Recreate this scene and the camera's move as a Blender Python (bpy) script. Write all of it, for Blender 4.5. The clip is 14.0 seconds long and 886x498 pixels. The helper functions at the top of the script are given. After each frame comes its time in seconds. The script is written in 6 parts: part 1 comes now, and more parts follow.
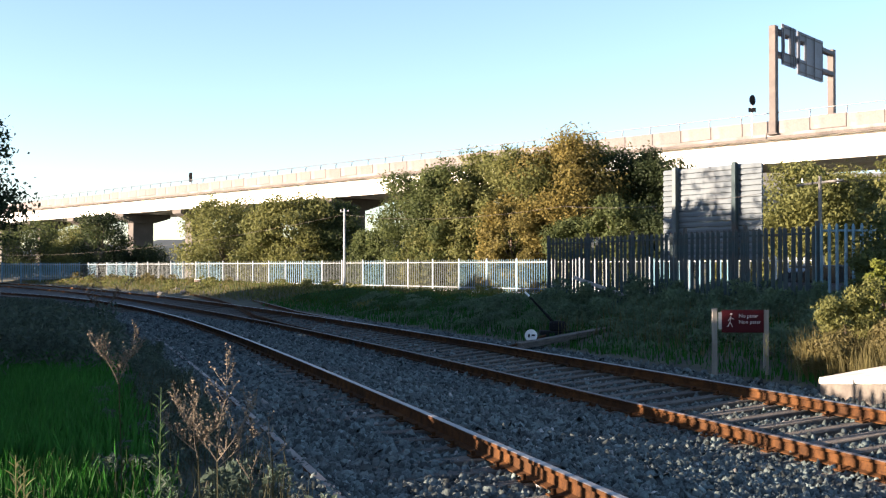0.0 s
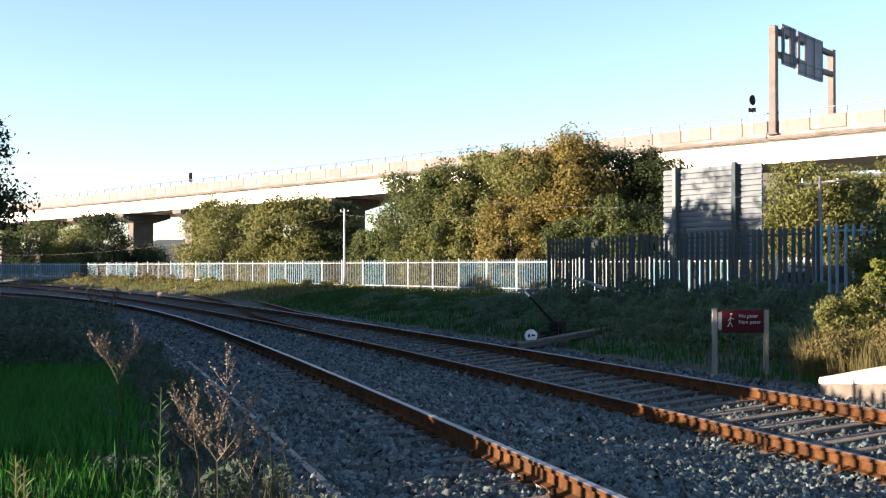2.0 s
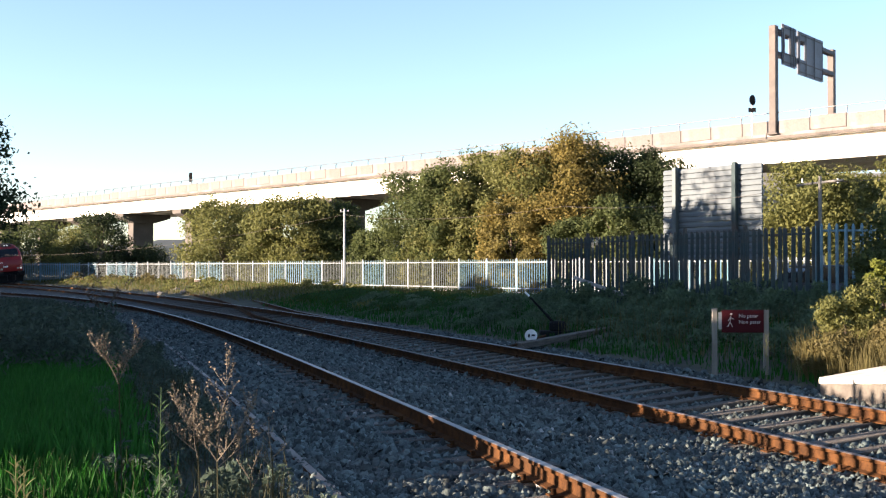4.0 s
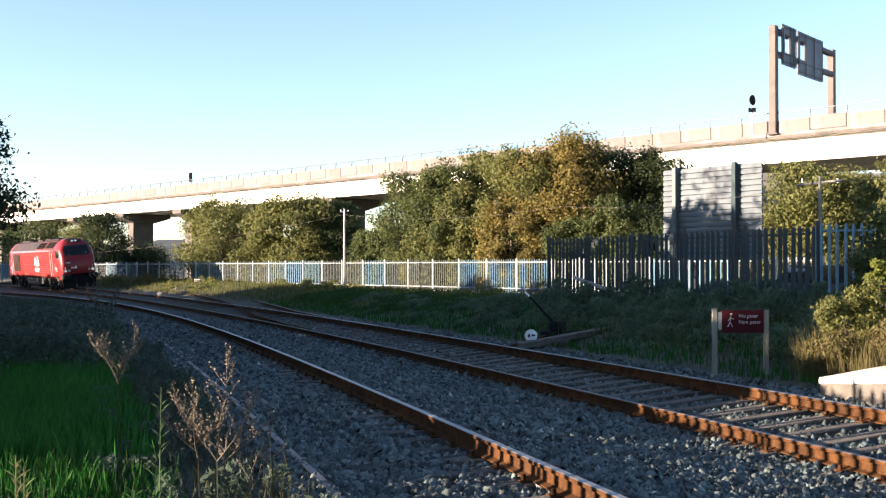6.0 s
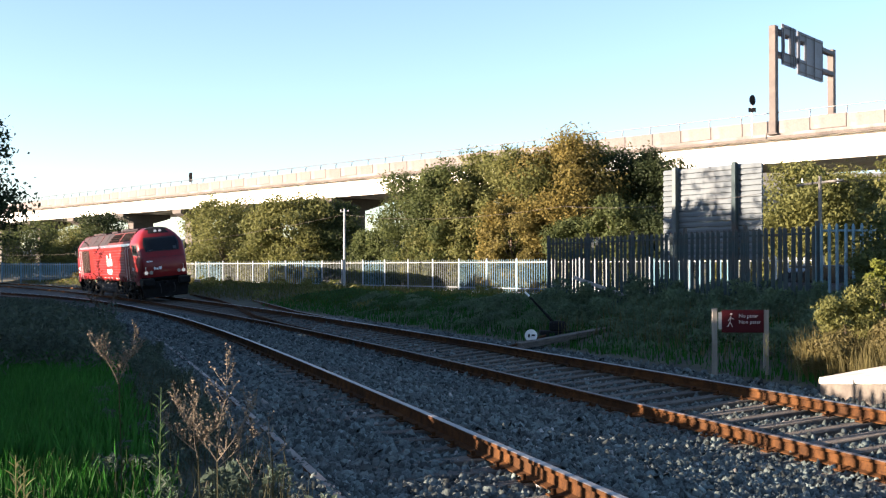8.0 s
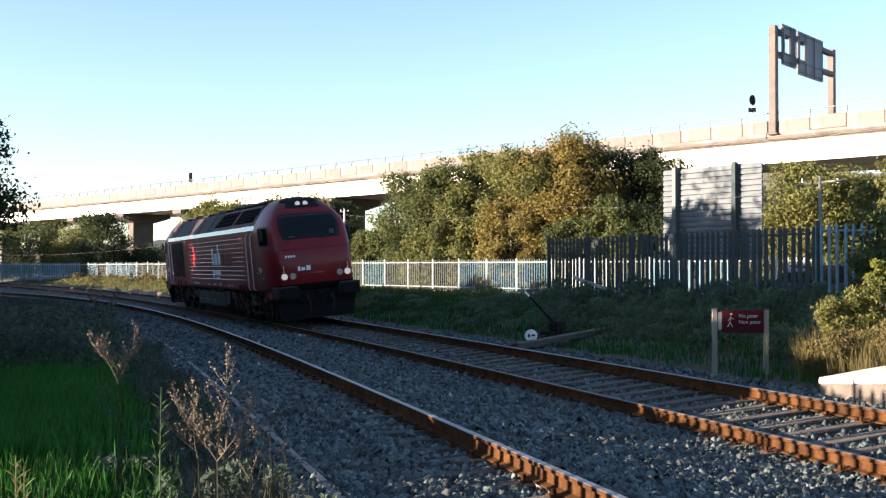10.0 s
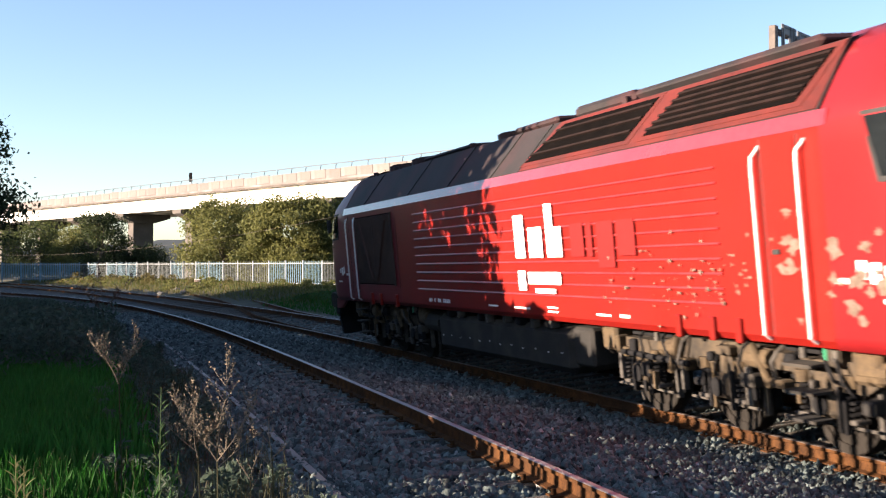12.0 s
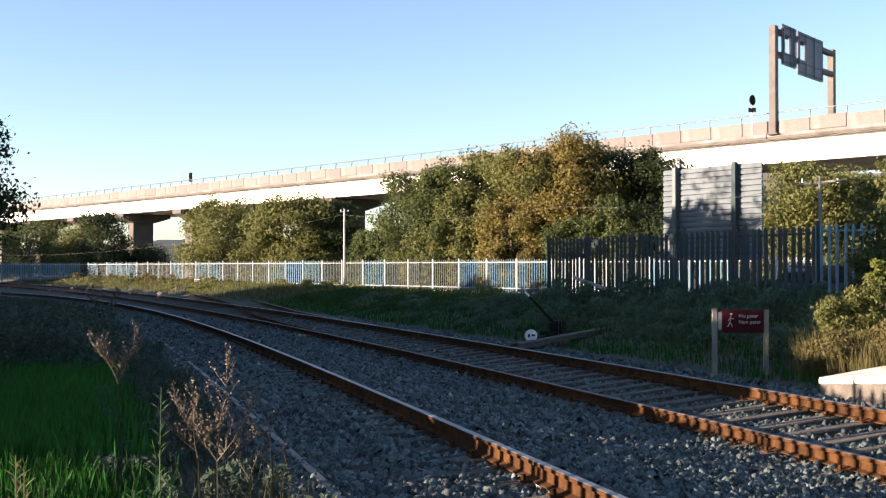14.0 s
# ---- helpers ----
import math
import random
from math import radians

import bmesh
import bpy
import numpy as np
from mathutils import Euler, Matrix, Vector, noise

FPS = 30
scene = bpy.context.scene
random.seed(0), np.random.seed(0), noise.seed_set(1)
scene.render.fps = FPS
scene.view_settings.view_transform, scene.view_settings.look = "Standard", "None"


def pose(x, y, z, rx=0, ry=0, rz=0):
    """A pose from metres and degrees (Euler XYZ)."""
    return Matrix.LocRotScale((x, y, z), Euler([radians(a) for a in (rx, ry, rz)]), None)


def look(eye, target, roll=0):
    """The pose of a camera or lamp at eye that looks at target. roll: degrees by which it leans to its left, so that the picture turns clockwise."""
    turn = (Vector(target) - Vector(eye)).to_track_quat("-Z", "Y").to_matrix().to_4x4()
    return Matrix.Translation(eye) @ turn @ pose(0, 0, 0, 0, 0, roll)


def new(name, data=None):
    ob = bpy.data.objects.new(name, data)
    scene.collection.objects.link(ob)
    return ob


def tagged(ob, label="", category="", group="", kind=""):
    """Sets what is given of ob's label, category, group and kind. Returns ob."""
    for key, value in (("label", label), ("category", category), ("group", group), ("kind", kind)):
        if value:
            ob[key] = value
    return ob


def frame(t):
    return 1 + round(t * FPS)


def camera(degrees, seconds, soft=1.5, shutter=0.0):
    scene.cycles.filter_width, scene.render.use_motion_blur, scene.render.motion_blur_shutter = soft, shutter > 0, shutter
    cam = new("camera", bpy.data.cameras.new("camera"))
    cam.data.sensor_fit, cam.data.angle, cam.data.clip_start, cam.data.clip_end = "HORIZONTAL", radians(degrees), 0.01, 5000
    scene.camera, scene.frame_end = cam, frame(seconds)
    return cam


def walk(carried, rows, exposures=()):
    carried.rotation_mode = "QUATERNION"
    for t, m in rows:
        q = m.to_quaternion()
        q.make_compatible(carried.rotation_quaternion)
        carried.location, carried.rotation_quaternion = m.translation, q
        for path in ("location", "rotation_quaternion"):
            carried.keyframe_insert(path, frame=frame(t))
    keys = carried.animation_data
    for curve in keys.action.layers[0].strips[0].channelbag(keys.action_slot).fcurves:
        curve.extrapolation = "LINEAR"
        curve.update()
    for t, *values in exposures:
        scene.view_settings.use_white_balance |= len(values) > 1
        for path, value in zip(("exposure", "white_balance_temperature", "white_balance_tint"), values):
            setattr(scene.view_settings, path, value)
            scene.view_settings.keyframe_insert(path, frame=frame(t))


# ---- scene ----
# camera: it stands still on the bank beside the line
cam = camera(43.016, 14.0, soft=1.25, shutter=0.15)
EYE_HEIGHT = 1.8275
walk(cam, [(0.0, pose(0, 0, EYE_HEIGHT, 90.924, 0, 0)), (14.0, pose(0, 0, EYE_HEIGHT, 90.924, 0, 0))],
     exposures=[(0.0, 2.55, 6350.0, 18.0), (11.2, 2.55, 6350.0, 18.0), (12.2, 2.30, 6350.0, 19.0), (14.0, 2.30, 6350.0, 19.0)])

# low evening sun from the side of the line that the camera stands on
SUN_AZ = Vector((-0.968, -0.250))
SUN_EL = radians(10.0)
to_sun = Vector((SUN_AZ.x * math.cos(SUN_EL), SUN_AZ.y * math.cos(SUN_EL), math.sin(SUN_EL)))
world = bpy.data.worlds.new("sky")
scene.world = world
world.use_nodes = True
sky = world.node_tree.nodes.new("ShaderNodeTexSky")
sky.sky_type, sky.sun_disc = "NISHITA", False
sky.sun_elevation, sky.sun_rotation = SUN_EL, math.atan2(SUN_AZ.x, SUN_AZ.y)
sky.air_density, sky.dust_density, sky.ozone_density = 0.85, 0.35, 1.65
world.node_tree.nodes["Background"].inputs["Strength"].default_value = 0.064
world.node_tree.links.new(sky.outputs["Color"], world.node_tree.nodes["Background"].inputs["Color"])
sun = new("sun", bpy.data.lights.new("sun", "SUN"))
sun.data.energy, sun.data.angle, sun.data.color = 5.0, radians(0.4), (1.0, 0.82, 0.60)
sun.matrix_basis = look(to_sun * 100, (0, 0, 0))


# ---- materials ----
def mat(name, a, b=None, rough=0.8, metal=0.0, scale=8.0, bump=0.0, fine=80.0, spec=0.4, stretch=(1, 1, 1),
        stain=None, stain_amount=0.4, stain_scale=1.5, per_piece=0.0, space="Object", coat=0.0):
    """A surface with two scales of colour variation, an optional stain and fine relief."""
    m = bpy.data.materials.new(name)
    m.use_nodes = True
    nt = m.node_tree
    N, L = nt.nodes, nt.links
    bsdf = N["Principled BSDF"]
    bsdf.inputs["Roughness"].default_value = rough
    bsdf.inputs["Metallic"].default_value = metal
    bsdf.inputs["Specular IOR Level"].default_value = spec
    bsdf.inputs["Coat Weight"].default_value = coat
    co = N.new("ShaderNodeTexCoord")
    mp = N.new("ShaderNodeMapping")
    mp.inputs["Scale"].default_value = stretch
    L.new(co.outputs[space], mp.inputs["Vector"])
    b = b or tuple(c * 0.7 for c in a)

    def tex(s, d):
        n = N.new("ShaderNodeTexNoise")
        n.inputs["Scale"].default_value, n.inputs["Detail"].default_value = s, d
        L.new(mp.outputs["Vector"], n.inputs["Vector"])
        return n

    n1, n2 = tex(scale, 4), tex(fine, 3)
    mixf = N.new("ShaderNodeMath")
    mixf.operation = "ADD"
    sc = N.new("ShaderNodeMath")
    sc.operation = "MULTIPLY_ADD"
    sc.inputs[1].default_value, sc.inputs[2].default_value = 0.6, -0.3
    L.new(n2.outputs["Fac"], sc.inputs[0])
    L.new(n1.outputs["Fac"], mixf.inputs[0])
    L.new(sc.outputs[0], mixf.inputs[1])
    ramp = N.new("ShaderNodeValToRGB")
    ramp.color_ramp.elements[0].position, ramp.color_ramp.elements[1].position = 0.3, 0.7
    ramp.color_ramp.elements[0].color, ramp.color_ramp.elements[1].color = (*b, 1), (*a, 1)
    L.new(mixf.outputs[0], ramp.inputs["Fac"])
    colour = ramp.outputs["Color"]
    if stain:
        n3 = tex(stain_scale, 6)
        r3 = N.new("ShaderNodeValToRGB")
        r3.color_ramp.elements[0].position, r3.color_ramp.elements[1].position = 0.48, 0.66
        r3.color_ramp.elements[0].color = (0, 0, 0, 1)
        r3.color_ramp.elements[1].color = (stain_amount,) * 3 + (1,)
        L.new(n3.outputs["Fac"], r3.inputs["Fac"])
        mx = N.new("ShaderNodeMix")
        mx.data_type = "RGBA"
        L.new(r3.outputs["Color"], mx.inputs["Factor"])
        L.new(colour, mx.inputs["A"])
        mx.inputs["B"].default_value = (*stain, 1)
        colour = mx.outputs["Result"]
    if per_piece:
        info = N.new("ShaderNodeNewGeometry") if per_piece > 0 else N.new("ShaderNodeObjectInfo")
        hsv = N.new("ShaderNodeHueSaturation")
        ma = N.new("ShaderNodeMath")
        ma.operation = "MULTIPLY_ADD"
        ma.inputs[1].default_value, ma.inputs[2].default_value = 2 * abs(per_piece), 1 - abs(per_piece)
        L.new(info.outputs["Random Per Island" if per_piece > 0 else "Random"], ma.inputs[0])
        L.new(ma.outputs[0], hsv.inputs["Value"])
        L.new(colour, hsv.inputs["Color"])
        colour = hsv.outputs["Color"]
    L.new(colour, bsdf.inputs["Base Color"])
    if bump:
        bp = N.new("ShaderNodeBump")
        bp.inputs["Strength"].default_value, bp.inputs["Distance"].default_value = bump, 0.02
        L.new(mixf.outputs[0], bp.inputs["Height"])
        L.new(bp.outputs["Normal"], bsdf.inputs["Normal"])
    return m


def leaf_mat(name, a, b, scale=0.5):
    """Leaves: colour varies over the crown and from leaf to leaf; some light passes through."""
    m = mat(name, a, b, rough=0.6, scale=scale, fine=3.0, per_piece=0.25, spec=0.15)
    bsdf = m.node_tree.nodes["Principled BSDF"]
    tr = m.node_tree.nodes.new("ShaderNodeBsdfTranslucent")
    mix = m.node_tree.nodes.new("ShaderNodeMixShader")
    mix.inputs[0].default_value = 0.5
    src = bsdf.inputs["Base Color"].links[0].from_socket
    m.node_tree.links.new(src, tr.inputs["Color"])
    m.node_tree.links.new(bsdf.outputs[0], mix.inputs[1])
    m.node_tree.links.new(tr.outputs[0], mix.inputs[2])
    m.node_tree.links.new(mix.outputs[0], m.node_tree.nodes["Material Output"].inputs["Surface"])
    return m


M_BALLAST = mat("ballast", (0.035, 0.046, 0.048), (0.0098, 0.013, 0.0138), 0.9, scale=22, bump=1.0, fine=60, stain=(0.046, 0.041, 0.036), stain_scale=0.6, stain_amount=0.3)
M_STONE = mat("stone", (0.098, 0.125, 0.118), (0.029, 0.038, 0.036), 0.85, scale=6, fine=60, per_piece=0.75, bump=0.3, stain=(0.055, 0.046, 0.039), stain_scale=0.7, stain_amount=0.35)
M_STONE_PALE = mat("pale_stone", (0.30, 0.285, 0.26), (0.17, 0.16, 0.145), 0.85, scale=6, fine=60, per_piece=0.5, bump=0.3)
M_GROUND = mat("soil", (0.06, 0.06, 0.028), (0.024, 0.0224, 0.016), 0.95, scale=1.2, bump=0.8, fine=14)
M_RAIL = mat("rusty_rail", (0.092, 0.0400, 0.0145), (0.033, 0.0158, 0.0080), 0.85, scale=6, fine=60, bump=0.2, spec=0.05, stain=(0.024, 0.0150, 0.0100), stain_scale=0.9, stain_amount=0.65)
M_RAILTOP = mat("worn_rail_head", (0.28, 0.265, 0.26), (0.20, 0.185, 0.175), 0.45, 0.8, scale=3, fine=30)
M_RAILTOP_RUST = mat("dull_rail_head", (0.165, 0.130, 0.112), (0.095, 0.074, 0.063), 0.55, 0.3, scale=3, fine=30)
M_SLEEPER = mat("sleeper_wood", (0.120, 0.102, 0.082), (0.050, 0.043, 0.036), 0.9, scale=5, fine=40, stretch=(1, 8, 8), bump=0.5, per_piece=-0.3)
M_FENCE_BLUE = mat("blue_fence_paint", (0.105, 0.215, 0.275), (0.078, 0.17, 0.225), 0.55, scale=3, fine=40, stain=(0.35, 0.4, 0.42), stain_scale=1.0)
M_FENCE_WHITE = mat("pale_fence_paint", (0.290, 0.312, 0.318), (0.225, 0.252, 0.264), 0.6, scale=3, fine=40, stain=(0.17, 0.16, 0.15), stain_scale=1.0, stain_amount=0.4)
M_FENCE_PALE = mat("grey_green_fence_paint", (0.095, 0.115, 0.112), (0.066, 0.083, 0.083), 0.6, scale=2, fine=30)
# rust-stained blue paint, darkened to hold the yard fence's shade
M_FENCE_DARK = mat("weathered_shade_toned_blue", (0.036, 0.058, 0.062), (0.022, 0.037, 0.041), 0.65, scale=3, fine=40, stain=(0.11, 0.064, 0.045), stain_scale=1.2, stain_amount=0.5, spec=0.2)
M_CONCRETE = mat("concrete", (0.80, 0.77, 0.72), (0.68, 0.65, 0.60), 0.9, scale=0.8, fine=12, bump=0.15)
M_PARAPET = mat("stained_parapet", (0.152, 0.136, 0.130), (0.118, 0.100, 0.093), 0.9, scale=0.5, fine=6, stain=(0.26, 0.256, 0.262), stain_scale=0.35, stain_amount=0.6, bump=0.2, per_piece=-0.12)
# concrete darkened so that the piers carry the deck's shade in their colour
M_CONC_DARK = mat("shade_toned_concrete", (0.100, 0.088, 0.079), (0.066, 0.058, 0.052), 0.9, scale=0.5, fine=6, bump=0.2)
M_EDGE_DARK = mat("dark_edge_concrete", (0.11, 0.095, 0.085), (0.06, 0.052, 0.047), 0.9, scale=0.7, fine=6)
M_SIGN_GREY = mat("grey_sign_back", (0.086, 0.100, 0.128), (0.060, 0.070, 0.092), 0.6, 0.1, scale=1.2, fine=9)
M_GANTRY_DARK = mat("dark_gantry_steel", (0.036, 0.036, 0.042), (0.022, 0.022, 0.027), 0.6, scale=2, fine=20)
M_GALV = mat("galvanised_steel", (0.3, 0.306, 0.312), (0.228, 0.234, 0.24), 0.45, 0.7, scale=2, fine=25)
M_STEEL_BROWN = mat("weathered_steel", (0.090, 0.074, 0.066), (0.062, 0.051, 0.046), 0.7, scale=2, fine=25, stain=(0.12, 0.095, 0.08), stain_scale=0.8)
M_DARK = mat("black_metal", (0.013, 0.013, 0.014), (0.008, 0.008, 0.0085), 0.85, scale=4, fine=40, spec=0.12)
M_WOOD_POLE = mat("pole_wood", (0.1856, 0.1774, 0.1568), (0.132, 0.1237, 0.1072), 0.85, scale=3, fine=30, stretch=(6, 6, 1))
M_RAIL_TUBE = mat("dull_handrail_tube", (0.10, 0.105, 0.11), (0.07, 0.074, 0.078), 0.5, 0.3, scale=2, fine=25)
M_WHITE = mat("white_paint", (0.80, 0.80, 0.78), (0.66, 0.66, 0.64), 0.6, scale=5, fine=40)
M_SIGN_RED = mat("maroon_sign_paint", (0.046, 0.0066, 0.0098), (0.034, 0.0052, 0.008), 0.7, scale=5, fine=40, spec=0.08)
M_SIGN_TEXT = mat("faded_sign_lettering", (0.46, 0.42, 0.42), (0.34, 0.30, 0.30), 0.6, scale=9, fine=60)
M_BARK = mat("bark", (0.12, 0.09, 0.065), (0.06, 0.045, 0.035), 0.95, scale=6, fine=40, stretch=(1, 1, 0.3), bump=0.6)
M_LEAF_GREEN = leaf_mat("green_leaves", (0.088, 0.106, 0.036), (0.056, 0.072, 0.027))
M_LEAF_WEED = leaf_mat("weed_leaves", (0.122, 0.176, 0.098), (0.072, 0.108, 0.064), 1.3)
# darker copy of the weed leaves, with the bank's shade in its colour
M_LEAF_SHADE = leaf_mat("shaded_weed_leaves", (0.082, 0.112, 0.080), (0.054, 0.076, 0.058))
M_LEAF_YELLOW = leaf_mat("yellowing_leaves", (0.192, 0.150, 0.042), (0.132, 0.114, 0.037), 0.35)
M_LEAF_OLIVE = leaf_mat("olive_leaves", (0.145, 0.146, 0.046), (0.098, 0.108, 0.038), 0.4)
M_LEAF_DARK = leaf_mat("dark_leaves", (0.046, 0.062, 0.024), (0.024, 0.035, 0.0165))
M_LEAF_LUSH = leaf_mat("lush_weed_leaves", (0.045, 0.098, 0.030), (0.026, 0.060, 0.020), 0.8)
M_GRASS = leaf_mat("grass_blades", (0.0185, 0.100, 0.0120), (0.0125, 0.066, 0.0090), 0.8)
M_GRASS_PALE = leaf_mat("pale_grass_blades", (0.036, 0.150, 0.024), (0.025, 0.108, 0.018), 0.8)
M_GRASS_SUN = leaf_mat("meadow_blades", (0.0735, 0.08925, 0.01838), (0.03675, 0.05775, 0.01313), 0.3)
M_GRASS_DRY = leaf_mat("dry_grass", (0.135, 0.1125, 0.045), (0.09, 0.081, 0.0315), 0.8)
M_LEAF_YOUNG = leaf_mat("young_yellow_green_leaves", (0.19, 0.21, 0.04), (0.12, 0.14, 0.03), 0.5)
M_DRY_STALK = mat("dry_stalks", (0.165, 0.134, 0.096), (0.095, 0.075, 0.052), 0.9, scale=10, fine=60)
M_HILL = mat("wooded_hill", (0.036, 0.048, 0.052), (0.024, 0.034, 0.038), 0.95, scale=0.03, fine=0.3, bump=0.3)


# ---- mesh helpers ----
def obj(name, bm, material, parent=None, smooth=False):
    me = bpy.data.meshes.new(name)
    bm.normal_update()
    if smooth:
        for f in bm.faces:
            f.smooth = True
    bm.to_mesh(me)
    bm.free()
    if material:
        me.materials.append(material)
    ob = new(name, me)
    if parent:
        ob.parent = parent
    return ob


def part(name, bm, material, parent, label="", smooth=False):
    ob = obj(name, bm, material, parent, smooth)
    if label:
        tagged(ob, label)
    return ob


def share(name, me, m, parent):
    ob = new(name, me)
    ob.parent = parent
    ob.matrix_basis = m
    return ob


def arrays(name, verts, faces, material, parent=None, smooth=False):
    """A mesh from computed arrays: verts (n, 3), faces (m, 3 or 4)."""
    me = bpy.data.meshes.new(name)
    verts, faces = np.asarray(verts, np.float32), np.asarray(faces, np.int32)
    k = faces.shape[1]
    me.vertices.add(len(verts))
    me.vertices.foreach_set("co", verts.ravel())
    me.loops.add(faces.size)
    me.loops.foreach_set("vertex_index", faces.ravel())
    me.polygons.add(len(faces))
    me.polygons.foreach_set("loop_start", np.arange(0, faces.size, k, dtype=np.int32))
    if smooth:
        me.polygons.foreach_set("use_smooth", np.ones(len(faces), bool))
    me.update(calc_edges=True)
    me.materials.append(material)
    ob = new(name, me)
    if parent:
        ob.parent = parent
    return ob


def empty(name, m=None):
    ob = new(name)
    ob.empty_display_size = 0.2
    if m is not None:
        ob.matrix_basis = m
    return ob


def box(bm, x0, x1, y0, y1, z0, z1, bevel=0.0, m=None):
    vs = [bm.verts.new((x, y, z)) for z in (z0, z1) for y in (y0, y1) for x in (x0, x1)]
    fs = [bm.faces.new([vs[i] for i in q]) for q in ((0, 2, 3, 1), (4, 5, 7, 6), (0, 1, 5, 4), (2, 6, 7, 3), (0, 4, 6, 2), (1, 3, 7, 5))]
    if bevel:
        es = list({e for f in fs for e in f.edges})
        out = bmesh.ops.bevel(bm, geom=es, offset=bevel, segments=1, affect="EDGES")
        vs = list({v for f in out["faces"] for v in f.verts} | {v for v in vs if v.is_valid})
    if m is not None:
        bmesh.ops.transform(bm, matrix=m, verts=[v for v in vs if v.is_valid])
    return bm


def boxm(x0, x1, y0, y1, z0, z1, bevel=0.0):
    return box(bmesh.new(), x0, x1, y0, y1, z0, z1, bevel)


def tube(bm, pts, radii, sides=8, cap=True):
    """A round bar along pts; radii is one number or one for each point."""
    pts = [Vector(p) for p in pts]
    radii = radii if hasattr(radii, "__len__") else [radii] * len(pts)
    rings = []
    for i, p in enumerate(pts):
        d = (pts[min(i + 1, len(pts) - 1)] - pts[max(i - 1, 0)]).normalized()
        u = d.orthogonal().normalized() if abs(d.z) < 0.95 else Vector((1, 0, 0))
        u = (u - d * u.dot(d)).normalized()
        if rings:
            u = (last - d * last.dot(d)).normalized()
        last = u
        w = d.cross(u)
        rings.append([bm.verts.new(p + (u * math.cos(a) + w * math.sin(a)) * radii[i]) for a in [2 * math.pi * k / sides for k in range(sides)]])
    for a, b in zip(rings, rings[1:]):
        for k in range(sides):
            bm.faces.new((a[k], a[(k + 1) % sides], b[(k + 1) % sides], b[k]))
    if cap:
        bm.faces.new(rings[0][::-1])
        bm.faces.new(rings[-1])
    return bm


def tubem(pts, radii, sides=8):
    return tube(bmesh.new(), pts, radii, sides)


def prism(bm, outline, axis_pts):
    """Sweep a closed outline (list of 2D points: across, up) along frames (origin, across, up)."""
    rings = [[bm.verts.new(Vector(o) + Vector(a) * p[0] + Vector(u) * p[1]) for p in outline] for o, a, u in axis_pts]
    n = len(outline)
    for r, q in zip(rings, rings[1:]):
        for k in range(n):
            bm.faces.new((r[k], r[(k + 1) % n], q[(k + 1) % n], q[k]))
    bm.faces.new(rings[0][::-1])
    bm.faces.new(rings[-1])
    return bm


# ---- the two tracks ----
GAUGE = 1.74
DS = 0.25
SS = np.arange(-40, 260, DS)


def line_of(x0, phi, k, k2):
    s = np.clip(SS, -40, 110)
    ph = phi + k * s + k2 * s * s / 2
    X, Y = np.cumsum(np.sin(ph)) * DS, np.cumsum(np.cos(ph)) * DS
    i0 = int(np.argmin(abs(SS)))
    return X - X[i0] + x0, Y - Y[i0] + 10, ph


MAIN = line_of(4.38373, -0.31487, -0.00186, -0.00001)      # its near rail
LOOP = line_of(-1.35096, -0.30353, -0.00088, -0.00012)     # its near rail
MAIN_CANT, LOOP_CANT, LOOP_Z = 0.165, 0.069, 0.200


def grade(s):
    """The main track falls a little as it goes away, and levels out."""
    sp = np.clip(s, 0, 110)
    return -0.0033 * np.clip(s, -24, 110) + 0.0000299 * sp * sp


def at_line(line, s, off=0.0):
    x, y, ph = np.interp(s, SS, line[0]), np.interp(s, SS, line[1]), np.interp(s, SS, line[2])
    return x + off * np.cos(ph), y - off * np.sin(ph), ph


def lateral(line, x, y):
    """How far a point lies to the right of the line, looking away from the camera."""
    lx, ph = np.interp(y, line[1], line[0]), np.interp(y, line[1], line[2])
    return (x - lx) * np.cos(ph)


def ground_z(x, y):
    x, y = np.asarray(x, float), np.asarray(y, float)
    ua, ub = lateral(MAIN, x, y), lateral(LOOP, x, y)
    za = np.interp(ua, [-0.9, -0.3, GAUGE + 0.5, GAUGE + 1.3, GAUGE + 2.4, 6.5, 9, 16, 40], [-0.20, -0.235, -0.06, -0.08, 0.02, 0.5, 0.7, 0.36, 0.36]) + grade(y - 10)
    zb = LOOP_Z - 0.00137 * np.clip(y - 10, -20, 110) + np.interp(ub, [-30, -3.0, -1.2, -0.5, -0.05, 0.1, 0.5, GAUGE - 0.75, GAUGE - 0.45, GAUGE - 0.05, GAUGE + 0.25, GAUGE + 0.5, GAUGE + 1.0], [0.1, -0.05, -0.12, -0.06, -0.05, -0.08, -0.165, -0.135, -0.155, -0.17, -0.15, -0.13, -0.12])
    gap = np.maximum(ub - ua - 0.9 - GAUGE - 0.5, 0.2)      # between the two beds
    w = np.clip((ub - GAUGE - 0.5) / gap, 0, 1)
    return np.where(ua > -0.9, za, zb * (1 - w) + za * w)


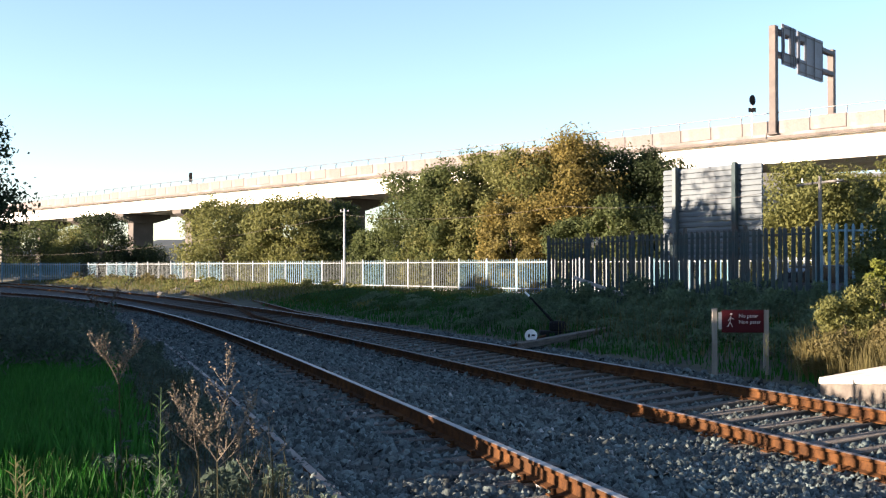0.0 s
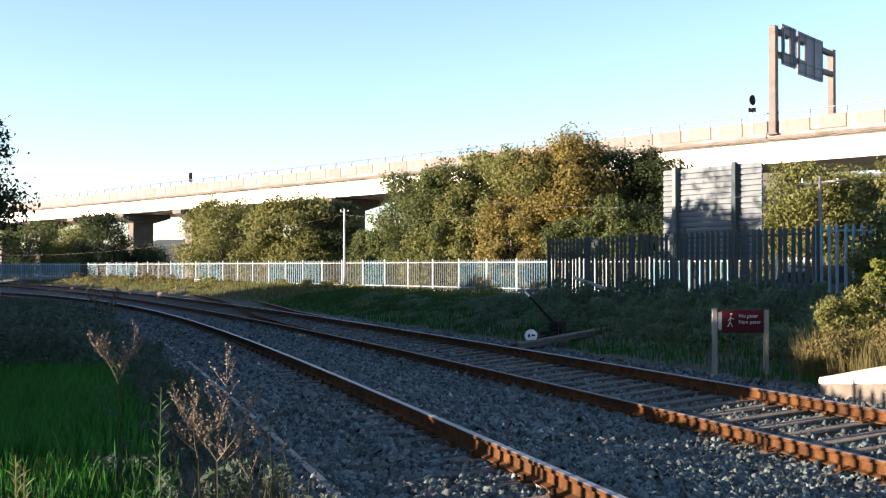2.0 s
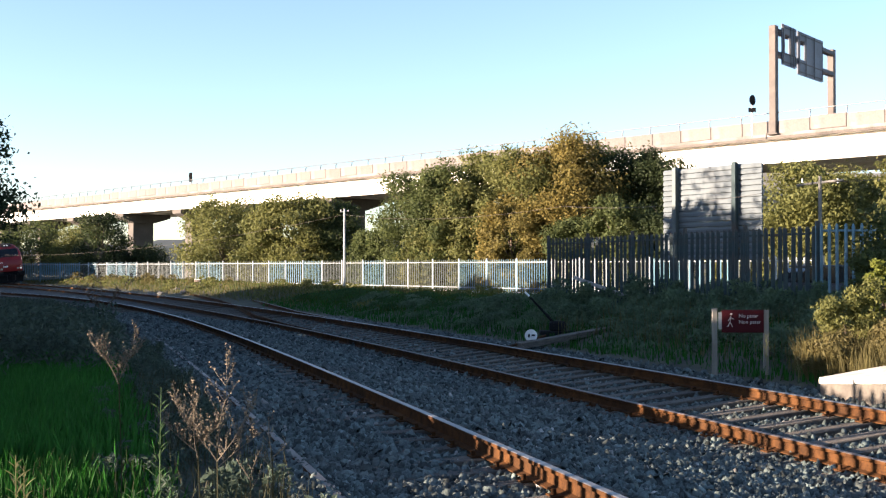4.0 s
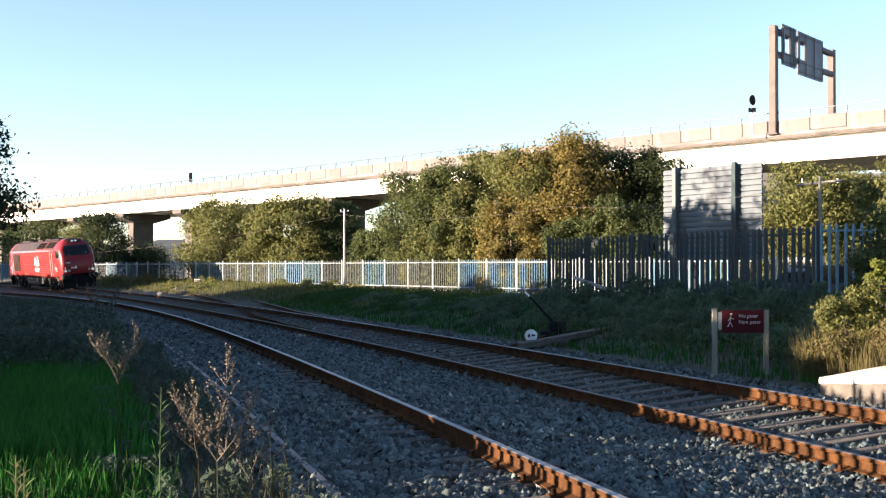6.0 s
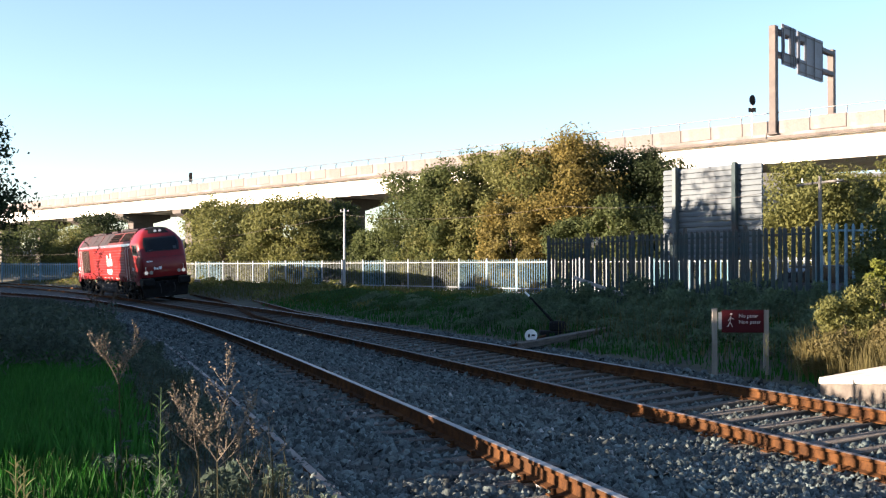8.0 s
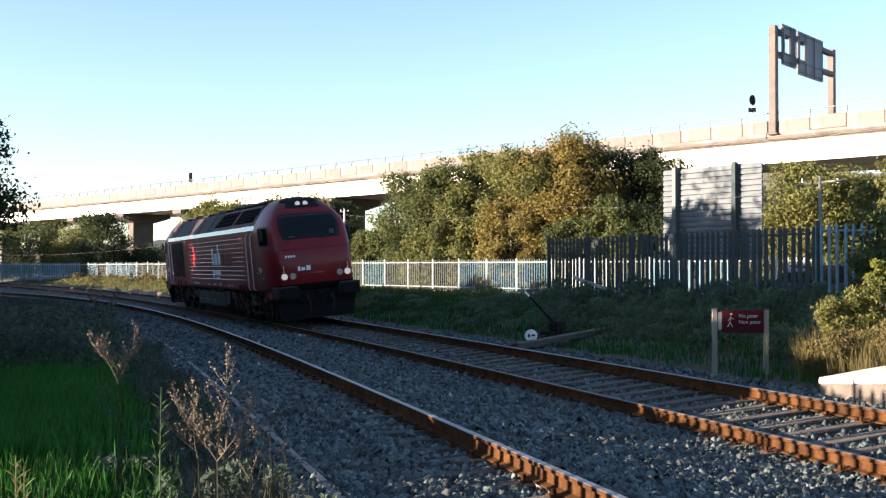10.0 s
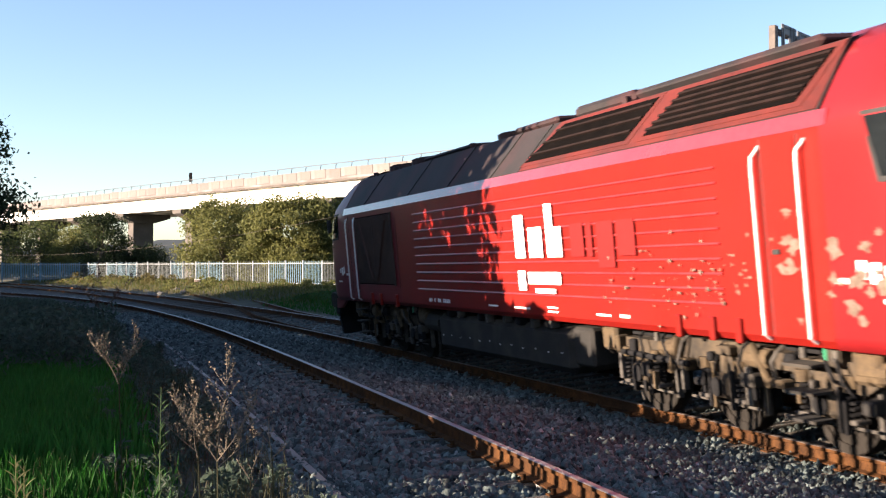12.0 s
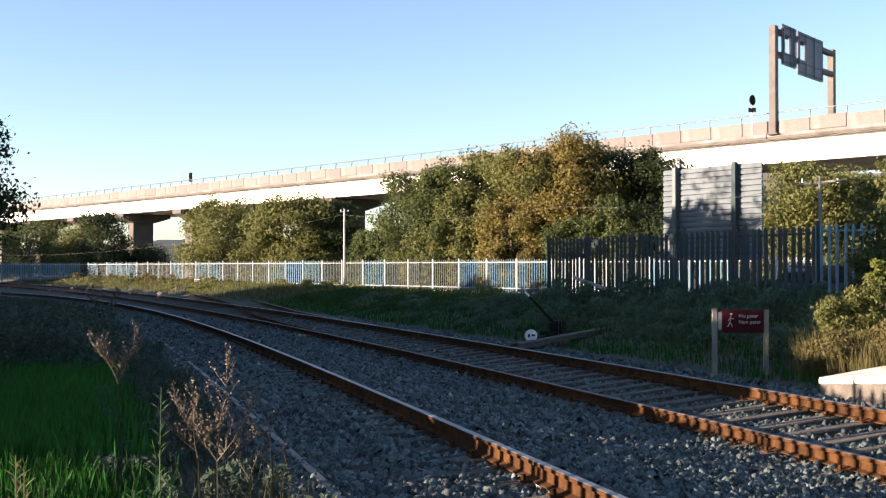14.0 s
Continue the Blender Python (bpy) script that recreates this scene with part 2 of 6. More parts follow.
def build_ground():
    def axis(parts):
        out = []
        for a, b, step in parts:
            out += list(np.arange(a, b, step))
        return np.array(out)
    xs = axis([(-3000, -300, 300), (-300, -60, 20), (-60, -14, 0.8), (-14, 18, 0.3), (18, 60, 3), (60, 300, 30), (300, 3001, 300)])
    ys = axis([(-600, -60, 60), (-60, 0, 5), (0, 45, 0.3), (45, 140, 1.0), (140, 400, 20), (400, 4001, 400)])
    X, Y = np.meshgrid(xs, ys)
    Z = ground_z(X, Y)
    ub, ua = lateral(LOOP, X, Y), lateral(MAIN, X, Y)
    under = (ub > -0.3) & (ua < GAUGE + 1.2) & (Y > -12) & (Y < 190)
    Z = np.where(under, Z - 0.12, Z + 0.03 * np.sin(X * 2.1) * np.sin(Y * 1.7))
    n, m = X.shape
    idx = np.arange(n * m).reshape(n, m)
    F = np.stack([idx[:-1, :-1], idx[:-1, 1:], idx[1:, 1:], idx[1:, :-1]], -1).reshape(-1, 4)
    tagged(arrays("ground", np.stack([X, Y, Z], -1).reshape(-1, 3), F, M_GROUND, smooth=True), "rough soil and grass beside the railway", kind="structure")


def build_ballast():
    ss = np.concatenate([np.arange(-16, 50, 0.4), np.arange(50, 200, 1.0)])
    us = np.linspace(0, 1, 40)
    rows = []
    for s in ss:
        xr, yr, ph = at_line(MAIN, s, GAUGE + 1.5)
        ya = yr
        xl = np.interp(ya, LOOP[1], LOOP[0]) - 0.55 - 0.25 * math.sin(s * 1.7) * math.sin(s * 0.6)
        xl = min(xl, np.interp(ya, MAIN[1], MAIN[0]) - 1.3)
        x = xl + (xr - xl) * us
        y = np.full_like(x, ya)
        z = ground_z(x, y) + 0.01
        z[0] -= 0.3
        z[-1] -= 0.3
        rows.append(np.stack([x, y, z], -1))
    V = np.array(rows)
    n, m = V.shape[:2]
    idx = np.arange(n * m).reshape(n, m)
    F = np.stack([idx[:-1, :-1], idx[:-1, 1:], idx[1:, 1:], idx[1:, :-1]], -1).reshape(-1, 4)
    tagged(arrays("ballast_bed", V.reshape(-1, 3), F, M_BALLAST, smooth=True), "grey crushed-stone ballast under the tracks", kind="structure")


def stone_heap(name, n, seed, small, large, mt, label, lift=0.012):
    """Angular crushed stone strewn over the bed, where it can be told apart."""
    rng = np.random.default_rng(seed)
    y = 7.3 + 36 * rng.random(n) ** 1.75
    xl = np.interp(y, LOOP[1], LOOP[0]) - 0.4
    xr = np.interp(y, MAIN[1], MAIN[0]) + GAUGE + 1.9
    x = xl + (xr - xl) * rng.random(n)
    keep = np.abs(x / y) < 0.42
    x, y = x[keep], y[keep]
    n = len(x)
    # a broken block: five-sided, with a sloping top
    base = np.array([(1, 0.15, -.35), (0.1, 0.95, -.35), (-0.95, 0.3, -.35), (-0.5, -0.85, -.35), (0.65, -0.75, -.35), (0.45, 0.35, .75), (-0.55, 0.15, .6), (0.0, -0.6, .5)])
    faces = np.array([(0, 1, 5), (1, 2, 6), (1, 6, 5), (2, 3, 6), (3, 7, 6), (3, 4, 7), (4, 0, 5), (4, 5, 7), (5, 6, 7)])
    size = (small + large * rng.random(n) ** 1.6) * (1 + 0.02 * (y - 8))
    V = base[None] * size[:, None, None] * (0.65 + 0.7 * rng.random((n, 8, 1))) * (0.6 + 0.8 * rng.random((n, 1, 3)))
    tilt = rng.normal(size=(n, 2)) * 0.45
    V[..., 2] += V[..., 0] * tilt[:, :1] + V[..., 1] * tilt[:, 1:]
    ang = rng.random(n) * 6.283
    c, q = np.cos(ang)[:, None], np.sin(ang)[:, None]
    vx, vy = V[..., 0] * c - V[..., 1] * q, V[..., 0] * q + V[..., 1] * c
    z = ground_z(x, y) + lift + 0.02 * rng.random(n)
    V = np.stack([vx + x[:, None], vy + y[:, None], V[..., 2] + z[:, None]], -1)
    F = (faces[None] + 8 * np.arange(n)[:, None, None]).reshape(-1, 3)
    tagged(arrays(name, V.reshape(-1, 3), F, mt), label, "gravel", kind="stuff")


def loose_stones():
    stone_heap("ballast_stones", 74000, 4, 0.018, 0.034, M_STONE, "loose grey-blue crushed stones of the track bed")
    stone_heap("pale_stones", 800, 9, 0.014, 0.026, M_STONE_PALE, "scattered pale stones among the grey ballast", 0.03)


RAIL_OUT = [(-0.07, -0.16), (0.07, -0.16), (0.07, -0.148), (0.012, -0.13), (0.010, -0.045), (0.035, -0.036), (0.035, -0.006), (0.028, 0), (-0.028, 0), (-0.035, -0.006), (-0.035, -0.036), (-0.010, -0.045), (-0.012, -0.13), (-0.07, -0.148)]


def rail_frames(line, off, z, s0, s1, fall):
    out = []
    s = s0
    while s <= s1:
        x, y, ph = at_line(line, s, off)
        out.append(((x, y, z + float(fall(s))), (math.cos(ph), -math.sin(ph), 0), (0, 0, 1)))
        s += 1.0 if s < 40 else 3.0
    return out


def rail_part(frames, head, parent):
    bm = prism(bmesh.new(), RAIL_OUT, frames)
    ob = part("rail", bm, M_RAIL, parent)
    ob.data.materials.append(head)
    n = len(RAIL_OUT)
    for p in ob.data.polygons:
        if p.index % n in (6, 7, 8):
            p.material_index = 1
    return ob


def sleeper_mesh(length, seed):
    r = random.Random(seed)
    bm = bmesh.new()
    box(bm, -length / 2, length / 2, -0.12, 0.12, -0.15, 0.0, 0.012)
    for v in bm.verts:
        v.co += Vector((r.uniform(-.01, .01), r.uniform(-.008, .008), r.uniform(-.006, .004)))
    me = bpy.data.meshes.new("sleeper")
    bm.to_mesh(me)
    bm.free()
    me.materials.append(M_SLEEPER)
    return me


def clip_mesh():
    bm = bmesh.new()
    box(bm, -0.155, 0.155, -0.07, 0.07, 0.0, 0.016, 0.004)
    tube(bm, [(-0.115, 0, 0.01), (-0.115, 0, 0.06)], 0.022, 6)
    tube(bm, [(0.115, 0, 0.01), (0.115, 0, 0.06)], 0.022, 6)
    me = bpy.data.meshes.new("rail_fastening")
    bm.to_mesh(me)
    bm.free()
    me.materials.append(M_RAIL)
    return me


def build_track(name, line, z, cant, s0, s1, heads, label, sleeper_to, fall):
    track = tagged(empty(name), label, "railway track")
    for off, dz, head in ((0.0, 0.0, heads[0]), (GAUGE, cant, heads[1])):
        rail_part(rail_frames(line, off, z + dz, s0, s1, fall), head, track)
    kinds = [sleeper_mesh(2.6, i) for i in range(3)]
    clip = clip_mesh()
    tilt = math.degrees(math.atan2(cant, GAUGE))
    s, i = s0 + 0.3, 0
    r = random.Random(3)
    while s < sleeper_to:
        x, y, ph = at_line(line, s, GAUGE / 2)
        m = pose(x, y, z + float(fall(s)) + cant / 2 - 0.162, 0, -tilt, -math.degrees(ph) + r.uniform(-0.8, 0.8))
        sl = share("sleeper", kinds[i % 3], m, track)
        if s < 14:
            for o, dz in ((0, 0), (GAUGE, cant)):
                cx, cy, _ = at_line(line, s, o)
                share("rail_fastening", clip, pose(cx, cy, z + float(fall(s)) + dz - 0.16, 0, -tilt, -math.degrees(ph)), track)
        s += 0.62
        i += 1
    return track


build_ground()
build_ballast()
loose_stones()
build_track("main_track", MAIN, 0.0, MAIN_CANT, -14.0, 200.0, (M_RAILTOP_RUST, M_RAILTOP), "railway track with rusty rails on wooden sleepers, canted", 60, grade)
build_track("loop_track", LOOP, LOOP_Z, LOOP_CANT, -8.0, 72.0, (M_RAILTOP_RUST, M_RAILTOP), "little-used railway track with rusty rails in ballast", 45, lambda s: -0.00137 * s)


# ---- viaduct ----
VIA_DIR = Vector((0.669, -0.743, 0)).normalized()
VIA_ACROSS = Vector((0.743, 0.669, 0)).normalized()
VIA_ORIGIN = Vector((30.2, 84.0, 0))      # below the near edge of the parapet
DECK_TOP = 13.4                            # level of the parapet's top


def via(s, u, z):
    p = VIA_ORIGIN + VIA_DIR * s + VIA_ACROSS * u
    return Vector((p.x, p.y, z))


def build_viaduct():
    v = tagged(empty("viaduct"), "long concrete road viaduct with stained parapet panels", "viaduct")
    T = DECK_TOP
    s0, s1 = -330.0, 40.0

    def run(name, outline, mt, a=s0, b=s1, label=""):
        fr = [(via(s, 0, 0), VIA_ACROSS, (0, 0, 1)) for s in (a, b)]
        return part(name, prism(bmesh.new(), outline, fr), mt, v, label)
    run("deck_slab", [(0.02, T - 1.45), (13.5, T - 1.45), (13.5, T - 1.1), (0.02, T - 1.1)], M_CONCRETE)
    run("edge_beam", [(-0.12, T - 1.28), (0.25, T - 1.28), (0.25, T - 1.05), (-0.12, T - 1.05)], M_PARAPET, label="grey concrete edge beam")
    run("drip_edge", [(-0.10, T - 1.48), (0.25, T - 1.48), (0.25, T - 1.28), (-0.10, T - 1.28)], M_EDGE_DARK, label="dark band along the deck's lower edge")
    for u in (1.0, 5.0, 9.0, 12.5):
        for k in range(-19, 2):
            run("girder", [(u - 0.25, T - 3.3), (u + 0.25, T - 3.3), (u + 0.25, T - 1.45), (u - 0.25, T - 1.45)], M_CONCRETE, k * 18.0 + 5.44, k * 18.0 + 23.36)
    rng = random.Random(5)
    bm = boxm(0.02, 2.98, 0.0, 0.22, T - 1.05, T, 0.03)
    panel = bpy.data.meshes.new("parapet_panel")
    bm.to_mesh(panel)
    bm.free()
    panel.materials.append(M_PARAPET)
    yaw = math.degrees(math.atan2(VIA_DIR.y, VIA_DIR.x))
    for i in range(-110, 13):
        p = via(i * 3.0, 0, rng.uniform(-0.05, 0.05))
        share("parapet_panel", panel, pose(p.x, p.y, p.z, 0, 0, yaw), v)
    run("far_parapet", [(13.2, T - 1.1), (13.45, T - 1.1), (13.45, T), (13.2, T)], M_CONCRETE)
    post = bpy.data.meshes.new("rail_post")
    bm = tubem([(0, 0, T), (0, 0, T + 0.3), (0, 0.08, T + 0.42), (0, 0.08, T + 0.62)], 0.05, 6)
    bm.to_mesh(post)
    bm.free()
    post.materials.append(M_RAIL_TUBE)
    for i in range(-106, 13):
        p = via(i * 3.05, 0.1, 0)
        share("rail_post", post, pose(p.x, p.y, p.z, 0, 0, yaw), v)
    part("hand_rail", tubem([via(-328, 0.03, T + 0.6), via(39, 0.03, T + 0.6)], 0.05, 6), M_RAIL_TUBE, v, "thin dull grey handrail tube")
    for s in [k * 18.0 + 5.4 for k in range(-18, 2)]:
        cap = bmesh.new()
        fr = [(via(s - 1.2, 0, 0), VIA_ACROSS, (0, 0, 1)), (via(s + 1.2, 0, 0), VIA_ACROSS, (0, 0, 1))]
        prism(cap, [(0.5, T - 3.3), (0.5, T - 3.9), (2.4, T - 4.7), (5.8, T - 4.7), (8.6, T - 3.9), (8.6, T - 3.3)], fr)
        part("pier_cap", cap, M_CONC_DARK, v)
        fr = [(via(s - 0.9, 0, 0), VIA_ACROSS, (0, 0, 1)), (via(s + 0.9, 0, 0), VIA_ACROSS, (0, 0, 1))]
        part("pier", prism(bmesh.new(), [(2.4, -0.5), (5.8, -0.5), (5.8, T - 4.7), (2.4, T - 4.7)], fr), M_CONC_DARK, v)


build_viaduct()


# ---- locomotive ----
def red_paint():
    """Red livery: clean gloss low down, dust, faded streaks and scratches."""
    m = mat("red_livery", (0.200, 0.0096, 0.0056), (0.166, 0.0080, 0.0052), 0.42, scale=1.3, fine=14, spec=0.25, stain=(0.140, 0.0100, 0.0095), stain_scale=0.9, stain_amount=0.45, coat=0.08)
    return m


M_RED = red_paint()
# body red pulled towards crimson; stands in for shade on the cab front
M_CAB = mat("shade_toned_cab_red", (0.190, 0.0100, 0.0108), (0.155, 0.0082, 0.0095), 0.38, scale=1.3, fine=14, spec=0.3, stain=(0.105, 0.0105, 0.013), stain_scale=0.9, stain_amount=0.5, coat=0.08)
M_CRIMSON = mat("crimson_livery", (0.160, 0.0072, 0.0120), (0.132, 0.0060, 0.0100), 0.42, scale=1.3, fine=14, spec=0.25, stain=(0.105, 0.010, 0.014), stain_scale=0.9, stain_amount=0.45, coat=0.08)
# red made paler to paint in the sky's sheen along the ribs
M_RIB = mat("rib_sheen_paint", (0.245, 0.027, 0.026), (0.200, 0.014, 0.013), 0.35, scale=2, fine=20, spec=0.5, coat=0.2)
M_ROOF = mat("sooty_roof", (0.026, 0.019, 0.020), (0.0145, 0.0135, 0.014), 0.7, scale=1.2, fine=12, stain=(0.10, 0.018, 0.02), stain_scale=0.5, spec=0.25)
M_PANEL = mat("dull_red_roof_panel", (0.100, 0.0165, 0.0125), (0.058, 0.0125, 0.0105), 0.6, scale=0.9, fine=12, stain=(0.034, 0.0165, 0.0145), stain_scale=1.1, spec=0.2)
M_STRIPE = mat("glossy_red_cant_strip", (0.200, 0.024, 0.026), (0.160, 0.017, 0.019), 0.2, scale=2, fine=16, spec=0.7, coat=0.7)
M_GLASS = mat("dark_cab_glass", (0.012, 0.015, 0.017), (0.008, 0.010, 0.012), 0.06, scale=2, fine=10, spec=0.6)
M_VOID = mat("unlit_interior", (0.0040, 0.0032, 0.0030), (0.0025, 0.0020, 0.0020), 0.95, scale=4, fine=30, spec=0.03)
M_BRACE = mat("rusty_brace", (0.075, 0.034, 0.025), (0.045, 0.021, 0.016), 0.75, scale=3, fine=30)
M_PAPER = mat("dim_pale_paper", (0.11, 0.125, 0.120), (0.07, 0.082, 0.080), 0.7, scale=4, fine=30)
M_LOUVRE = mat("sooty_louvre_blade", (0.018, 0.0105, 0.0095), (0.010, 0.0065, 0.006), 0.85, scale=3, fine=30, spec=0.08)
M_RUBBER = mat("black_rubber", (0.02, 0.02, 0.02), (0.012, 0.012, 0.012), 0.7, scale=6, fine=40)
M_FRAME = mat("dusty_grey_underframe", (0.0175, 0.0160, 0.0140), (0.0095, 0.0088, 0.0080), 0.8, scale=3, fine=24, stain=(0.044, 0.037, 0.028), stain_scale=1.6, stain_amount=0.7)
M_BUFFER = mat("dusty_buffer_steel", (0.050, 0.044, 0.032), (0.024, 0.021, 0.016), 0.85, scale=3, fine=24, stain=(0.012, 0.011, 0.010), stain_scale=2.0, stain_amount=0.7, spec=0.15)
M_BOGIE = mat("oily_bogie", (0.066, 0.047, 0.027), (0.023, 0.0175, 0.0115), 0.8, scale=3, fine=24, stain=(0.0085, 0.0075, 0.0065), stain_scale=2.6, stain_amount=0.85)
M_GRILLE = mat("brown_grille", (0.058, 0.030, 0.021), (0.030, 0.016, 0.012), 0.75, scale=3, fine=30, stain=(0.075, 0.036, 0.026), stain_scale=1.2)
M_LETTER = mat("white_lettering", (0.80, 0.80, 0.80), (0.70, 0.70, 0.70), 0.5, scale=5, fine=40)
M_GHOST = mat("faded_ghost_lettering", (0.176, 0.0100, 0.0090), (0.150, 0.0085, 0.0080), 0.45, scale=4, fine=30)
M_SCRAPE = mat("bare_primer", (0.27, 0.220, 0.180), (0.17, 0.115, 0.085), 0.85, scale=9, fine=50)
M_CHROME = mat("bare_handrail", (0.75, 0.75, 0.74), (0.62, 0.62, 0.62), 0.4, 0.3, scale=5, fine=40)
M_WHEEL = mat("wheel_steel", (0.022, 0.019, 0.016), (0.012, 0.0105, 0.009), 0.7, 0.2, scale=5, fine=40, spec=0.2)
M_TAN = mat("dust_caked_casting", (0.100, 0.068, 0.034), (0.048, 0.033, 0.018), 0.9, scale=3, fine=30, stain=(0.012, 0.0100, 0.008), stain_scale=3.0, stain_amount=0.7)
M_PIPE = mat("grey_pipe", (0.080, 0.072, 0.062), (0.034, 0.030, 0.026), 0.7, scale=5, fine=30)
M_GREEN_TAP = mat("green_valve_paint", (0.03, 0.25, 0.13), (0.02, 0.18, 0.09), 0.5, scale=5, fine=30)


def lit_lens():
    m = bpy.data.materials.new("lit_lamp_lens")
    m.use_nodes = True
    b = m.node_tree.nodes["Principled BSDF"]
    b.inputs["Base Color"].default_value = (0.33, 0.33, 0.31, 1)
    b.inputs["Roughness"].default_value = 0.2
    b.inputs["Emission Color"].default_value = (1.0, 0.95, 0.85, 1)
    b.inputs["Emission Strength"].default_value = 0.07
    return m


M_LAMP = lit_lens()
M_LENS = mat("unlit_lamp_lens", (0.3025, 0.286, 0.264), (0.231, 0.22, 0.2035), 0.15, scale=8, fine=40)
CAB = 8.9            # where the rounded cab begins
LEVELS = [(1.12, 1.40, 11.02), (1.25, 1.42, 11.10), (1.9, 1.42, 11.14), (2.42, 1.42, 11.13), (2.47, 1.42, 11.09), (2.75, 1.42, 10.97), (3.0, 1.42, 10.83),
          (3.2, 1.42, 10.71), (3.36, 1.36, 10.62), (3.5, 1.27, 10.53), (3.65, 1.17, 10.40), (3.8, 1.06, 10.22), (3.95, 0.93, 10.0), (4.06, 0.74, 9.75), (4.14, 0.45, 9.45), (4.17, 0.1, 9.1)]
# the cab's plan: a flat front, tight corners, sides that draw in towards the front (turn, set-back, part of the half width)
PLAN = [(0, 0, 0), (15, 0.005, 0.24), (30, 0.02, 0.47), (45, 0.05, 0.69), (52, 0.075, 0.775), (58, 0.115, 0.835), (63, 0.17, 0.873), (68, 0.26, 0.905), (76, 0.48, 0.955), (84, 0.8, 0.988), (90, 1.1, 1.0)]


def level(z):
    zs = [v[0] for v in LEVELS]
    return np.interp(z, zs, [v[1] for v in LEVELS]), np.interp(z, zs, [v[2] for v in LEVELS])


def nose(theta, z):
    """A place on the cab's skin. theta: 0 at the front's middle, 90 where the flat right side begins, 100 at its rear; negative on the left."""
    w, xf = level(z)
    a = abs(theta)
    if a > 90:
        start = xf - PLAN[-1][1]
        return Vector((start + (CAB - start) * (a - 90) / 10.0, -math.copysign(w, theta), z))
    back = np.interp(a, [p[0] for p in PLAN], [p[1] for p in PLAN])
    part_w = np.interp(a, [p[0] for p in PLAN], [p[2] for p in PLAN])
    return Vector((xf - back, -math.copysign(w * part_w, theta), z))


def side_plate(corners, out, side, deep=0.1, n=8):
    """A plate let into the cab's curved side; corners: x, z of rear top, rear foot, front foot, front top."""
    bm = bmesh.new()
    (xa, za), (xb, zb), (xc, zc), (xd, zd) = corners
    cols = []
    for k in range(n + 1):
        f = k / n
        col = []
        for x, z in ((xa + (xd - xa) * f, za + (zd - za) * f), (xb + (xc - xb) * f, zb + (zc - zb) * f)):
            w, xf = level(z)
            y = w * np.interp(xf - x, [p[1] for p in PLAN], [p[2] for p in PLAN])
            col.append([bm.verts.new((x, side * (y + o), z)) for o in (out, -deep)])
        cols.append(col)
    for p, q in zip(cols, cols[1:]):
        bm.faces.new((p[0][0], q[0][0], q[1][0], p[1][0]))
        bm.faces.new((p[0][1], q[0][1], q[1][1], p[1][1]))
        bm.faces.new((p[0][0], q[0][0], q[0][1], p[0][1]))
        bm.faces.new((p[1][0], q[1][0], q[1][1], p[1][1]))
    for c in (cols[0], cols[-1]):
        bm.faces.new((c[0][0], c[1][0], c[1][1], c[0][1]))
    bmesh.ops.recalc_face_normals(bm, faces=bm.faces[:])
    return bm


def nose_patch(t0, t1, z0, z1, out=0.01, nt=14, nz=6, shape=None, keep=None):
    """A sheet that lies proud of the cab's skin."""
    bm = bmesh.new()
    grid = []
    for j in range(nz + 1):
        row = []
        z = z0 + (z1 - z0) * j / nz
        for i in range(nt + 1):
            a0, a1 = (t0, t1) if shape is None else shape(j / nz)
            th = a0 + (a1 - a0) * i / nt
            p = nose(th, z)
            e = 0.5
            n = (nose(th + e, z) - nose(th - e, z)).cross(nose(th, z + 0.02) - nose(th, z - 0.02))
            n = n.normalized() if n.length > 1e-9 else Vector((1, 0, 0))
            if n.dot(p - Vector((CAB - 1, 0, 2.3))) < 0:
                n.negate()
            row.append(bm.verts.new(p + n * out))
        grid.append(row)
    for r, q in zip(grid, grid[1:]):
        for i in range(nt):
            bm.faces.new((r[i], r[i + 1], q[i + 1], q[i]))
    solid = bmesh.ops.solidify(bm, geom=bm.faces[:], thickness=max(out * 0.9, 0.008))
    bmesh.ops.recalc_face_normals(bm, faces=bm.faces[:])
    return bm


def cab_skin():
    bm = bmesh.new()
    half = [0, 15, 30, 45, 52, 58, 63, 68, 76, 84, 90, 95, 100]
    thetas = [-t for t in half[:0:-1]] + half
    grid = [[bm.verts.new(nose(t, l[0])) for t in thetas] for l in LEVELS]
    for r, q in zip(grid, grid[1:]):
        for i in range(len(thetas) - 1):
            bm.faces.new((r[i], r[i + 1], q[i + 1], q[i]))
    bm.faces.new(grid[0])
    bm.faces.new(grid[-1][::-1])
    bmesh.ops.recalc_face_normals(bm, faces=bm.faces[:])
    return bm


def flip(bm):
    bmesh.ops.transform(bm, matrix=Matrix.Rotation(math.pi, 4, "Z"), verts=bm.verts[:])
    return bm


def slab_on_side(x0, x1, z0, z1, thick=0.012, inset=-0.003, side=-1):
    """A plate on the body's flat side."""
    y = 1.42 + inset
    return boxm(x0, x1, *sorted((side * y, side * (y + thick))), z0, z1)


